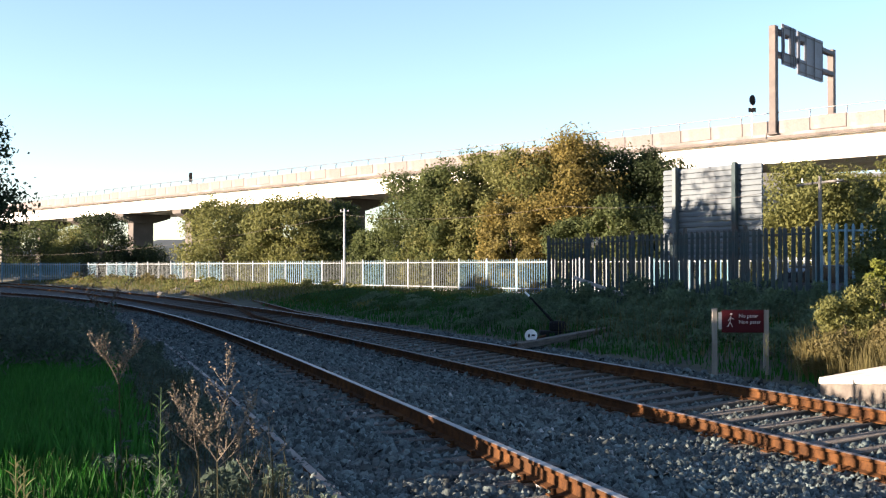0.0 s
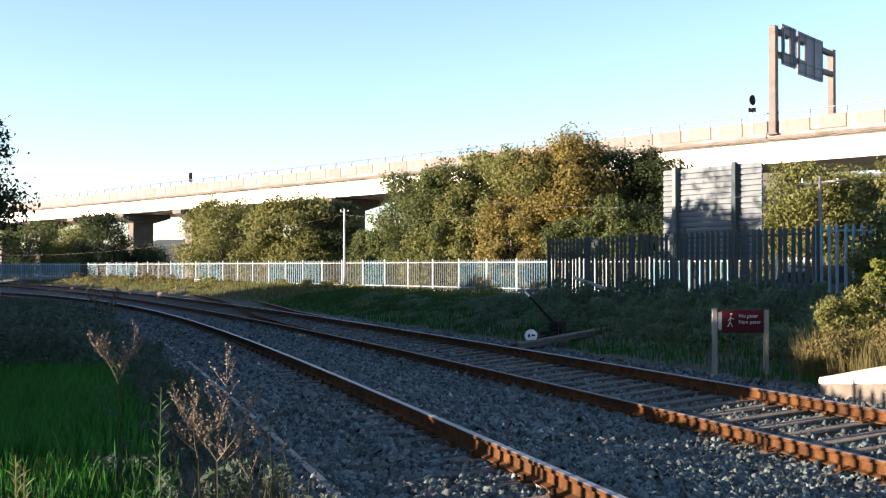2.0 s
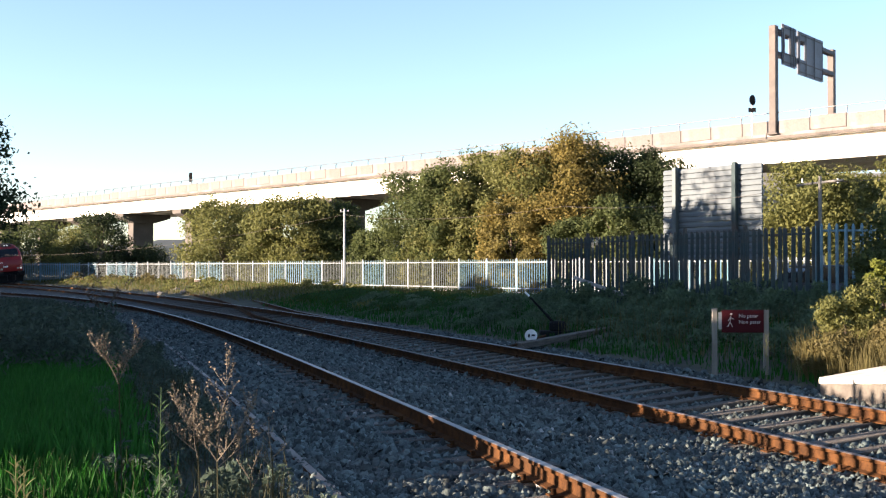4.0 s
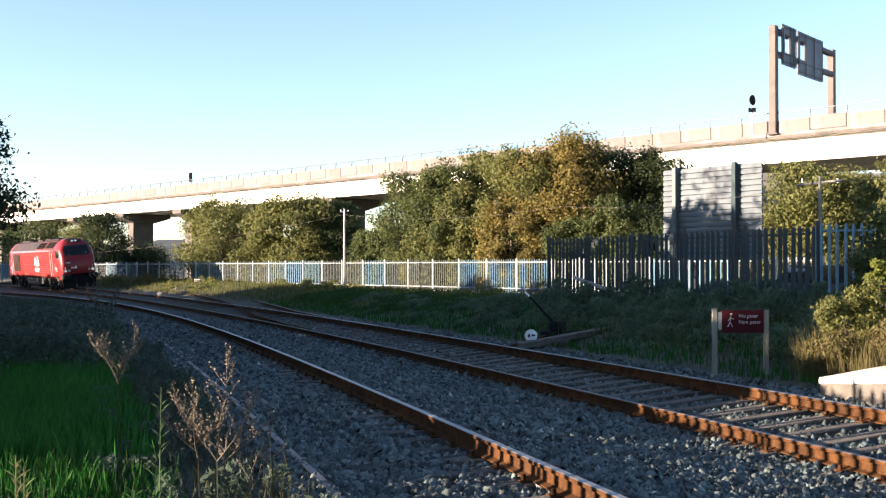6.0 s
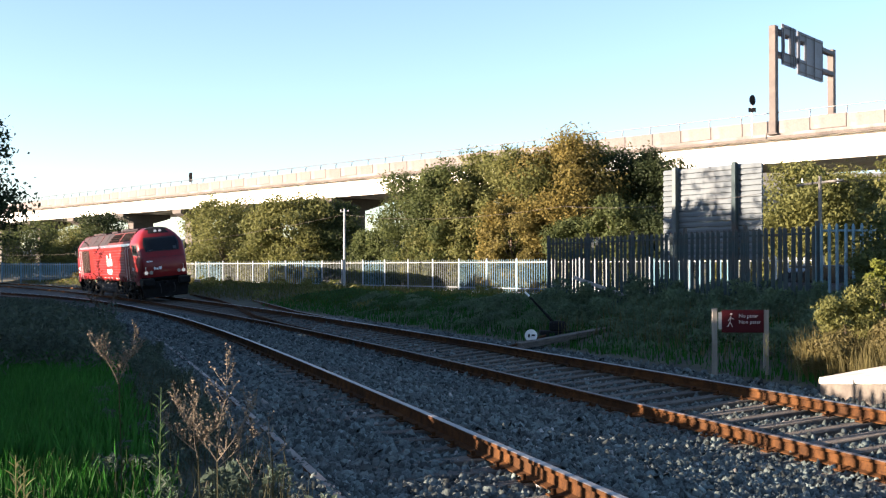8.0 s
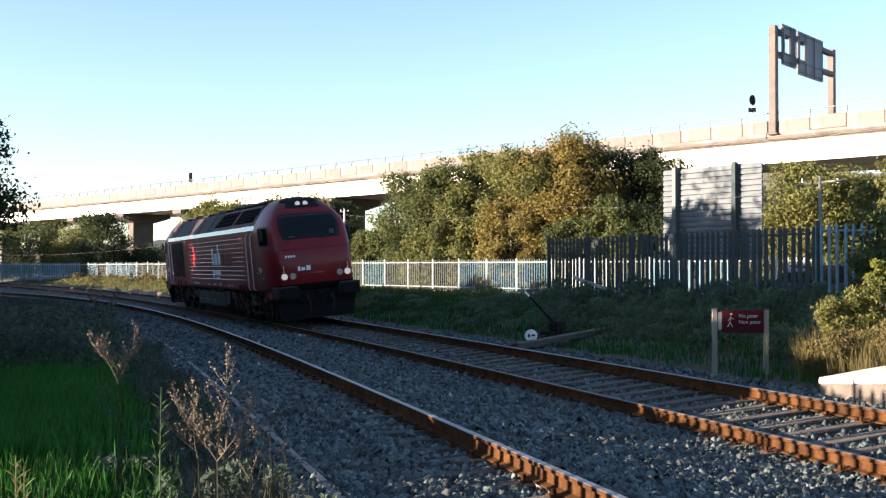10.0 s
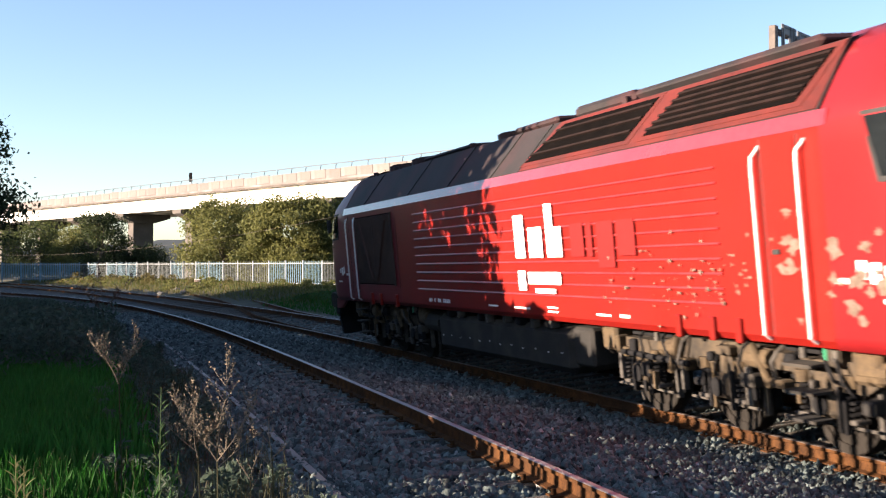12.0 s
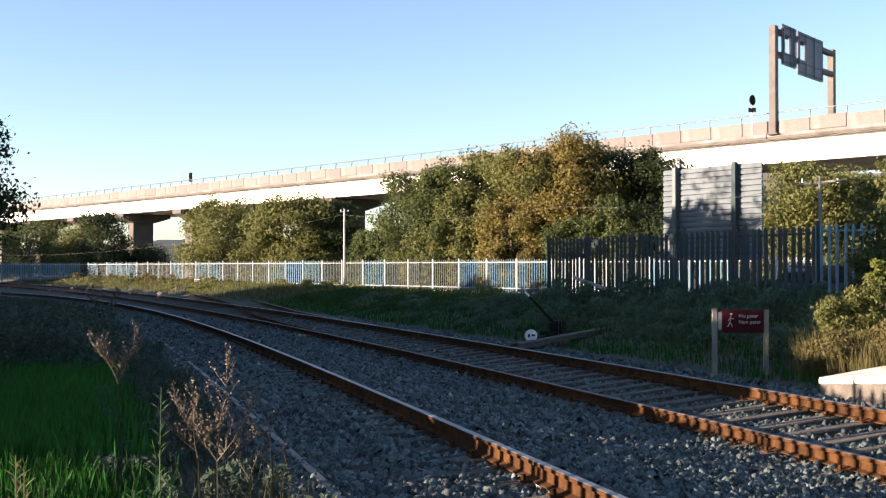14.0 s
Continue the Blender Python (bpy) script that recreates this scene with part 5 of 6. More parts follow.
x, y = scatter(9000, -6.0, 1.2, 4.0, 16.0, G, lambda x, y: (ub_(x, y) < -0.3) & (ub_(x, y) > -2.3))
blades("thin_weed_stems", x, y, 0.30, M_GRASS_STEM, 12, "thin dark stems among the weeds", 0.004)
# between the main track and the yard fence
x, y = scatter(1700, -4.0, 13.5, 15.0, 50.0, G, lambda x, y: (ua_(x, y) > 4.3) & (ua_(x, y) < 12.5) & ((ua_(x, y) > 5.0) | (y > 22)) & ((y < 42) | (ua_(x, y) < 7)) & ((x - 2.3) ** 2 + (y - 27.0) ** 2 > 4.0))
hh = np.where(y > 35, 0.45, 1.0) * (0.30 + 0.70 * G.random(len(x)) ** 1.4) * np.clip((ua_(x, y) - 3.4) / 2.6, 0.3, 1.25) * (0.66 + 0.26 * np.sin(x * 1.7 + 0.8 * y) * np.sin(0.9 * y - x))
clumps("fence_weeds", np.stack([x, y, 0.30 + 0.35 * G.random(len(x)), hh], 1), M_LEAF_WEED, 4, 0.058, 160, "dense dark green weeds in front of the yard fence")
x, y = scatter(75000, -9.0, 10.0, 14.0, 58.0, G, lambda x, y: (ua_(x, y) > 3.7) & (ua_(x, y) < 8.5))
blades("lineside_grass", x, y, 0.17, M_GRASS, 5, "rough green grass beside the ballast", 0.012)
x, y = scatter(2600, 2.0, 10.0, 14.0, 30.0, G, lambda x, y: (ua_(x, y) > 4.4) & (ua_(x, y) < 9))
blades("dry_lineside_grass", x, y, 0.5, M_GRASS_DRY, 6, "tall dry grass stems among the weeds", 0.006)
# sunny strip along the boundary fence
x, y = scatter(120000, -55.0, 8.0, 40.0, 125.0, G, lambda x, y: (ua_(x, y) > 4.2) & (y > 56 + 6 * np.sin(x)) & ((x - 5.7) * 0.793 + (y - 61.0) * 0.609 < 0.2))
blades("strip_grass", x, y, 0.22, M_GRASS_DRY, 7, "sunlit yellow-green grass along the boundary fence", 0.014)
x, y = scatter(120000, -55.0, 8.0, 40.0, 125.0, G, lambda x, y: (ua_(x, y) > 4.6) & ((x - 5.7) * 0.793 + (y - 61.0) * 0.609 < 0.2))
blades("strip_grass", x, y, 0.24, M_GRASS_SUN, 8, "fresh green grass along the boundary fence", 0.014)
x, y = scatter(260, -50.0, 7.0, 46.0, 120.0, G, lambda x, y: (ua_(x, y) > 5.0) & ((x - 5.7) * 0.793 + (y - 61.0) * 0.609 < -0.3))
clumps("strip_weeds", np.stack([x, y, 0.4 + 0.5 * G.random(len(x)), 0.2 + 0.4 * G.random(len(x))], 1), M_LEAF_OLIVE, 9, 0.11, 70, "olive weeds along the boundary fence")
x, y = scatter(420, -9.0, 3.0, 40.0, 57.0, G, lambda x, y: (ua_(x, y) > 5.2) & (ua_(x, y) < 8.5))
clumps("shoulder_weeds", np.stack([x, y, 0.4 + 0.5 * G.random(len(x)), 0.08 + 0.16 * G.random(len(x))], 1), M_LEAF_LUSH, 19, 0.05, 170, "lush green weeds on the shoulder beyond the track")
x, y = scatter(420, -55.0, -14.0, 70.0, 122.0, G, lambda x, y: (ua_(x, y) > 5.5) & ((x - 5.7) * 0.793 + (y - 61.0) * 0.609 < -0.4) & ((x - 5.7) * 0.793 + (y - 61.0) * 0.609 > -5))
clumps("dry_brush", np.stack([x, y, 0.3 + 0.5 * G.random(len(x)), 0.25 + 0.7 * G.random(len(x)) ** 2], 1), M_GRASS_DRY, 23, 0.09, 60, "yellow dry brush in front of the boundary fence", long=3.5)
# overgrowth on the yard fence and the bushes by the ramp
for spec in ((10.2, 24.4, 2.5, 1.1, M_LEAF_GREEN, "green creeper-like bush against the fence", 5200), (11.6, 24.2, 2.3, 1.2, M_LEAF_GREEN, "green creeper-like bush against the fence", 5200),
             (8.9, 23.0, 1.5, 0.8, M_LEAF_GREEN, "green bush before the yard fence", 3600)):
    build_tree(*spec[:5], 140 + int(spec[0] * 10), spec[5], spec[6] * 2, 0.075, 0.05, "bush", 30)
for k, (bx, by, bh, br, bm_) in enumerate(((6.75, 18.8, 1.15, 0.50, M_LEAF_OLIVE), (7.3, 19.0, 1.35, 0.55, M_LEAF_OLIVE), (6.3, 18.2, 0.75, 0.40, M_GRASS_DRY), (7.65, 19.5, 1.55, 0.30, M_LEAF_YOUNG), (7.2, 18.0, 0.8, 0.4, M_GRASS_DRY))):
    build_tree(bx, by, bh, br, bm_, 170 + k, "yellowing shrub beside the concrete ramp", 5000, 0.045, 0.02, "bush", 30, group="ramp shrubs")
x, y = scatter(3200, 5.9, 8.2, 16.9, 19.4, G, lambda x, y: (ua_(x, y) > 4.0))
blades("ramp_grass", x, y, 0.55, M_GRASS_DRY, 21, "tall dry yellow grass beside the concrete ramp", 0.006)


# an unseen hedge beside the lineside fence, added to keep the low sun off the track
x, y = [], []
for t in np.linspace(0, 1, 285):
    px, py = np.interp(t, [0, 0.055, 0.11, 0.51, 0.71, 1.0], [-9.6, -10.0, -11.2, -31.0, -41.0, -58.0]), np.interp(t, [0, 0.055, 0.11, 0.51, 0.71, 1.0], [7.6, 11.5, 15.5, 63.0, 87.0, 122.0])
    x.append(px + G.uniform(-0.5, 0.5))
    y.append(py + G.uniform(-0.5, 0.5))
x, y = np.array(x), np.array(y)
hh = np.interp(y, [6.5, 7.6, 9, 11, 12.4, 16, 40, 63, 72, 88, 122], [1.45, 1.68, 1.72, 1.76, 2.5, 3.7, 3.8, 3.2, 2.9, 2.7, 2.7]) * (0.92 + 0.18 * G.random(len(x)))
clumps("lineside_hedge", np.stack([x, y, np.full(len(x), 0.9), hh], 1), M_LEAF_DARK, 15, 0.33, 270, "unseen dense hedge added to keep low sun off the track", "hedge", 0.0, 1.4)


def dry_weed(name, x, y, top, spread, mt, seed, label, twigs=12, leaves=None):
    """A tall weed: one stem, arching branches that fork twice, and small seed heads."""
    r = random.Random(seed)
    z0 = float(ground_z(x, y))
    W = tagged(empty(name), label, "weed")
    base = Vector((x, y, z0 - 0.05))
    fork = Vector((x + r.uniform(-0.02, 0.02), y, top - spread * 2.2))
    part("stem", tubem([base, base.lerp(fork, 0.5) + Vector((0.015, 0, 0)), fork], [0.005, 0.004, 0.0032], 5), M_GRASS_STEM, W)
    bm, ends = bmesh.new(), []

    def shoot(p, d, length, rad, depth):
        pts, q = [p], p
        for k in range(5):
            d = (d + Vector((r.uniform(-.16, .16), r.uniform(-.16, .16), 0.05 + r.uniform(-.05, .05)))).normalized()
            q = q + d * length / 5
            pts.append(q)
        tube(bm, pts, [rad * (1 - 0.13 * k) for k in range(6)], 4)
        ends.append(q)
        for k in range(1, 6):
            for _ in range(2 if depth == 2 else 1):
                if depth:
                    e = Vector((d.x * 0.5 + r.uniform(-.9, .9), r.uniform(-.7, .7), d.z * 0.8 + r.uniform(0, 0.4))).normalized()
                    shoot(pts[k], e, length * r.uniform(0.22, 0.42), rad * 0.55, depth - 1)
            ends.append(pts[k] + Vector((r.uniform(-.006, .006), r.uniform(-.006, .006), 0.004)))

    n = max(3, twigs // 3)
    for k in range(n):
        side = -1 + 2 * k / (n - 1)
        p = base.lerp(fork, r.uniform(0.9, 1.0))
        d = Vector((side * 1.15 + r.uniform(-.12, .12), r.uniform(-.3, .3), 1.0)).normalized()
        shoot(p, d, spread * r.uniform(1.6, 2.3) * (1.0 - 0.25 * abs(side)), 0.0030, 2 if spread > 0.1 else 1)
    part("branching_top", bm, mt, W)
    rng = np.random.default_rng(seed)
    pick = ends[::2]
    P = np.array([e + Vector((r.uniform(-.006, .006), r.uniform(-.006, .006), r.uniform(-.006, .008))) for e in pick])
    V, F = leaf_arrays(P, 0.010 if spread < 0.3 else 0.03, rng, 0.0, 1.3)
    tagged(arrays("seed_fluff", V, F, leaves or mt, W), kind="stuff")
    return W


M_STALK = leaf_mat("pale_green_stalk", (0.105, 0.175, 0.075), (0.065, 0.115, 0.046), 2.0)
M_STALK_PALE = leaf_mat("pale_straw_stalk", (0.21, 0.205, 0.10), (0.14, 0.145, 0.066), 2.0)


def leafy_stalk(x, y, top, seed, label, spread=0.10, mt=M_STALK):
    """A green stalk with narrow leaves that stand off all along it."""
    r = random.Random(seed)
    z0 = float(ground_z(x, y))
    W = tagged(empty("leafy_stalk"), label, "weed")
    base, tip = Vector((x, y, z0 - 0.05)), Vector((x + r.uniform(-.03, .05), y, top))
    part("stem", tubem([base, base.lerp(tip, 0.5) + Vector((0.01, 0, 0)), tip], [0.006, 0.005, 0.0015], 5), mt, W)
    bm = bmesh.new()
    for k in range(44):
        f = 0.40 + 0.59 * k / 44
        p = base.lerp(tip, f)
        a = k * 2.4
        ln = spread * (1.35 - f) * r.uniform(0.8, 1.9) + 0.012
        d = Vector((math.cos(a), math.sin(a), 0.9)).normalized()
        w = Vector((-math.sin(a), math.cos(a), 0)) * 0.0045
        q = p + d * ln
        v = [bm.verts.new(c) for c in (p, p.lerp(q, 0.5) + w, q - Vector((0, 0, ln * 0.15)), p.lerp(q, 0.5) - w)]
        bm.faces.new(v)
    part("leaves", bm, mt, W)
    return W


dry_weed("dry_weed", -1.86, 6.5, 1.54, 0.13, M_DRY_STALK, 1, "dry brown weed with forked seed heads on the bank", 14)
dry_weed("dry_weed", -1.02, 5.0, 1.36, 0.15, M_DRY_STALK, 2, "dry tan weed with forked twigs beside the rail", 16)
dry_weed("dry_weed", -1.10, 5.1, 1.30, 0.12, M_DRY_STALK, 3, "dry tan weed with forked twigs beside the rail", 10)
dry_weed("dry_weed", -0.78, 5.2, 1.14, 0.07, M_DRY_STALK, 4, "thin dry weed stems beside the rail", 7)
dry_weed("dry_weed", -0.86, 5.0, 1.04, 0.06, M_DRY_STALK, 5, "thin dry weed stems beside the rail", 6)
leafy_stalk(-1.41, 5.5, 1.24, 6, "green leafy weed stalk on the bank", 0.10)
leafy_stalk(-1.18, 4.9, 0.98, 7, "green leafy weed stalk on the bank", 0.11)
leafy_stalk(-1.28, 4.7, 0.90, 8, "green leafy weed stalk on the bank", 0.11)
leafy_stalk(-1.75, 4.6, 1.06, 9, "pale yellow-green weed at the bank's foot", 0.09, M_STALK_PALE)
leafy_stalk(-1.68, 4.7, 0.92, 10, "pale yellow-green weed at the bank's foot", 0.09, M_STALK_PALE)
leafy_stalk(-1.79, 4.8, 0.98, 11, "pale yellow-green weed at the bank's foot", 0.09, M_STALK_PALE)
dry_weed("sapling", -6.1, 20.2, 1.98, 0.42, M_BARK, 12, "bare dark sapling beside the track", 9)
leafy_stalk(5.35, 18.6, 0.72, 13, "pale green stalk beside the warning sign", 0.14, M_STALK_PALE)
leafy_stalk(5.75, 18.2, 0.40, 14, "pale green stalk beside the warning sign", 0.10, M_STALK_PALE)


# ---- far hill ----
def build_hill():
    r = np.random.default_rng(2)
    xs = np.linspace(-1400, 900, 230)
    h = 28 + 6 * np.sin(xs / 160 + 1) + 3 * np.sin(xs / 47) + r.normal(size=230) * 0.7
    rows = [np.stack([xs, np.full_like(xs, 900.0 + dy), -1 + f * h], 1) for dy, f in ((0, 0), (25, 0.55), (60, 0.85), (110, 1.0), (220, 0.6), (400, 0.0))]
    V = np.array(rows)
    n, m = V.shape[:2]
    idx = np.arange(n * m).reshape(n, m)
    F = np.stack([idx[:-1, :-1], idx[:-1, 1:], idx[1:, 1:], idx[1:, :-1]], -1).reshape(-1, 4)
    tagged(arrays("hill_backdrop", V.reshape(-1, 3), F, M_HILL, smooth=True), "wooded grey-green hill on the horizon", kind="structure")


build_hill()


# ---- on the viaduct ----
def build_gantry():
    Gn = tagged(empty("sign_gantry"), "steel road sign gantry on the viaduct, seen from behind", "sign gantry")
    a, b = Vector((26.1, 88.5)), Vector((34.1, 98.4))
    z0, z1 = DECK_TOP - 1.15, 20.9
    yaw = math.degrees(math.atan2(b.y - a.y, b.x - a.x))
    ln = (b - a).length
    for p, t in ((a, z1), (b, z1)):
        ob = part("gantry_post", boxm(-0.3, 0.3, -0.28, 0.28, z0, t, 0.04), M_STEEL_BROWN, Gn)
        ob.matrix_basis = pose(p.x, p.y, 0, 0, 0, yaw)
    m = pose(a.x, a.y, 0, 0, 0, yaw)
    for z in (20.35, 18.55):
        for y0 in (-0.30, 0.08):
            ob = part("cross_beam", boxm(0.2, ln - 0.2, y0, y0 + 0.2, z, z + 0.34, 0.03), M_GANTRY_DARK, Gn)
            ob.matrix_basis = m

    def plate(name, x0, x1, za, zb, mt, y0=-0.42, y1=-0.32, label=""):
        ob = part(name, boxm(x0, x1, y0, y1, za, zb, 0.015), mt, Gn, label)
        ob.matrix_basis = m
    # each board has an upright gap that shows the sky
    for x0, x1, g0, g1, za, zb in ((0.75, 3.45, 1.3, 2.2, 17.9, 21.15), (3.95, 9.35, 4.5, 5.45, 17.55, 21.1)):
        plate("sign_panel", x0, g0, za, zb, M_SIGN_GREY, label="dark grey metal back of a large road sign")
        plate("sign_panel", g1, x1, za, zb, M_SIGN_GREY, label="dark grey metal back of a large road sign")
        plate("sign_panel", g0, g1, za, 18.85, M_SIGN_GREY, label="dark grey metal back of a large road sign")
        plate("sign_panel", g0, g1, 20.4, zb, M_SIGN_GREY, label="dark grey metal back of a large road sign")
        for z in np.linspace(za + 0.25, zb - 0.25, 5):
            if not 18.9 < z < 20.4:
                plate("stiffener", x0, x1, z - 0.05, z + 0.05, M_GANTRY_DARK, -0.47, -0.425)
        for x in (x0 + 0.08, g1 + 0.1, (g1 + x1) / 2, x1 - 0.08):
            plate("bracket", x - 0.06, x + 0.06, za + 0.05, zb - 0.05, M_GANTRY_DARK, -0.52, -0.475)
    for x in (0.0, ln):
        plate("foot_plate", x - 0.45, x + 0.45, z0, z0 + 0.12, M_STEEL_BROWN, -0.45, 0.45)


def build_deck_signs():
    s = tagged(empty("round_sign"), "round traffic sign seen from behind on the viaduct", "traffic sign")
    part("pole", tubem([(24.4, 88.6, 12.2), (24.4, 88.6, 15.2)], 0.06, 8), M_WHITE, s)
    part("sign_face", discm((24.4, 88.5, 15.0), (0.67, -0.74, 0), 0.42, 0.04), M_DARK, s)
    part("sub_plate", boxm(24.1, 24.7, 88.5, 88.54, 14.05, 14.4), M_DARK, s)
    s = tagged(empty("deck_sign"), "dark narrow sign board on the viaduct parapet", "traffic sign")
    x, y = -36.0, 160.2
    part("pole", tubem([(x, y, 12.2), (x, y, 14.2)], 0.06, 8), M_GALV, s)
    part("sign_face", boxm(x - 0.24, x + 0.24, y - 0.07, y - 0.02, 14.0, 15.3, 0.02), M_DARK, s)


build_gantry()
build_deck_signs()


# ---- hoarding behind the yard fence ----
def build_hoarding():
    H = tagged(empty("metal_hoarding"), "tall grey hoarding of horizontal metal slats on steel posts", "hoarding")
    a, b = Vector((7.17, 36.4)), Vector((9.45, 33.2))
    yaw = math.degrees(math.atan2(b.y - a.y, b.x - a.x))
    ln = (b - a).length
    m = pose(a.x, a.y, 0, 0, 0, yaw)
    n = 17
    z0, z1 = 2.05, 4.95
    step = (z1 - z0) / n
    bm = bmesh.new()
    prism(bm, [(0.0, 0.0), (-0.045, 0.02), (-0.05, step * 0.55), (-0.012, step * 0.98), (0.012, step * 0.98), (0.012, 0.0)], [((0, 0, 0), (0, 1, 0), (0, 0, 1)), ((ln, 0, 0), (0, 1, 0), (0, 0, 1))])
    bmesh.ops.recalc_face_normals(bm, faces=bm.faces[:])
    slat = mesh_of("slat", bm, M_GALV_PANEL)
    for k in range(n):
        share("slat", slat, m @ Matrix.Translation((0, 0, z0 + k * step)), H)
    # the second post takes a darker paint in place of its shadow
    for x, mt in ((0.62, M_FENCE_PALE), (3.02, M_FENCE_DARK)):
        ob = part("post", boxm(x - 0.05, x + 0.05, -0.20, -0.05, 0.3, z1 + 0.05, 0.01), mt, H)
        ob.matrix_basis = m
        ob = part("post_flange", boxm(x - 0.075, x + 0.075, -0.23, -0.197, 0.3, z1 + 0.05, 0.006), mt, H)
        ob.matrix_basis = m


M_GALV_PANEL = mat("grey_sheet_metal", (0.102, 0.120, 0.132), (0.079, 0.094, 0.104), 0.65, 0.0, scale=1.2, fine=15, stain=(0.120, 0.132, 0.138), stain_scale=0.8, stain_amount=0.5, spec=0.2)
build_hoarding()


# ---- concrete wall behind the yard's trees ----
def build_retaining_wall():
    bm = boxm(20.4, 44.0, 76.0, 76.5, -0.3, 8.2, 0.03)
    tagged(obj("retaining_wall", bm, M_WALL), "grey weathered concrete wall behind the trees", kind="structure")


M_WALL = mat("weathered_wall_concrete", (0.24, 0.235, 0.23), (0.15, 0.148, 0.145), 0.9, scale=0.6, fine=8, bump=0.2, stain=(0.10, 0.095, 0.09), stain_scale=0.4)
build_retaining_wall()


# ---- poles and wires ----
def build_pole(x, y, top, arms, label, mt):
    P = tagged(empty("utility_pole"), label, "utility pole")
    z0 = float(ground_z(x, y))
    part("pole", tubem([(x, y, z0 - 0.3), (x, y, top)], [0.085, 0.06] if y > 40 else [0.06, 0.045], 10), mt, P)
    for z, half, turn in arms:
        part("cross_arm", tubem([(x - half, y + turn, z - 0.05), (x + half, y - turn, z + 0.05)], 0.03, 6), mt, P)
        for k in (-0.9, 0.9):
            part("insulator", tubem([(x + k * half, y, z), (x + k * half, y, z + 0.1)], 0.025, 8), M_WHITE, P)
    return P


build_pole(-6.05, 69.0, 5.4, [(5.25, 0.25, 0.0)], "white-grey utility pole behind the boundary fence", M_FENCE_WHITE)
build_pole(9.6, 28.6, 4.15, [(3.98, 0.5, 0.3)], "pale wooden pole with a cross arm behind the yard fence", M_WOOD_POLE)


def build_wire(points, label):
    W = tagged(empty("overhead_wire"), label, "cable")
    for (p, q) in zip(points, points[1:]):
        p, q = Vector(p), Vector(q)
        pts = [p.lerp(q, k / 10) - Vector((0, 0, 0.045 * (q - p).length * 0.35 * 4 * (k / 10) * (1 - k / 10))) for k in range(11)]
        part("span", tubem(pts, 0.006, 5), M_STEEL_BROWN, W)


build_wire([(-39.0, 100.0, 2.9), (-6.05, 69.0, 5.05), (5.0, 46.5, 4.35), (9.6, 28.6, 3.98), (13.0, 26.0, 4.2)], "sagging pale overhead cable along the boundary")


# ---- trackside things ----
def build_warning_sign():
    S = tagged(empty("warning_sign"), "maroon sign with white warning text on two posts", "sign")
    yaw = -2.0
    m = pose(4.69, 19.44, 0, 0, 0, yaw)
    z0 = float(ground_z(4.69, 19.44)) - 0.2
    for x, w in ((0.0, 0.045), (0.88, 0.045)):
        ob = part("post", boxm(x - w, x + w, -0.03, 0.03, z0, 1.12 if x == 0 else 1.09, 0.008), M_WOOD_POLE, S)
        ob.matrix_basis = m
    board = part("board", boxm(0.115, 0.835, -0.05, -0.03, 0.70, 1.09, 0.004), M_SIGN_RED, S, "maroon metal board")
    board.matrix_basis = m
    rim = part("bracket", boxm(0.06, 0.115, -0.045, -0.032, 0.76, 1.05), M_GALV, S)
    rim.matrix_basis = m
    def written(text):
        cu = bpy.data.curves.new("letter", "FONT")
        cu.body, cu.size, cu.extrude = text, 0.088, 0.002
        tmp = bpy.data.objects.new("letter", cu)
        scene.collection.objects.link(tmp)
        bpy.context.view_layer.update()
        me = bpy.data.meshes.new_from_object(tmp.evaluated_get(bpy.context.evaluated_depsgraph_get()))
        bpy.data.objects.remove(tmp)
        return me, max(v.co.x for v in me.vertices)
    for text, z in (("No pasar", 0.96), ("Non pasar", 0.855)):
        for i, char in enumerate(text):
            if char != " ":
                me, right = written(char)
                me.materials.clear()
                me.materials.append(M_SIGN_TEXT)
                t = new("letter", me)
                t.parent = board
                t.matrix_basis = pose(0.405 + written(text[:i + 1])[1] - right, -0.054, z, 90, 0, 0)
    # walking figure, as a plain pictogram of bars
    bm = bmesh.new()
    for pts in (((0.27, 0.99), (0.255, 0.88)), ((0.255, 0.88), (0.30, 0.80)), ((0.255, 0.88), (0.215, 0.80)), ((0.265, 0.96), (0.32, 0.93)), ((0.265, 0.96), (0.22, 0.90))):
        tube(bm, [(p[0], -0.054, p[1]) for p in pts], 0.006, 5)
    disc(bm, (0.275, -0.055, 1.02), (0, -1, 0), 0.02, 0.004, 10)
    part("pictogram", bm, M_SIGN_TEXT, board)


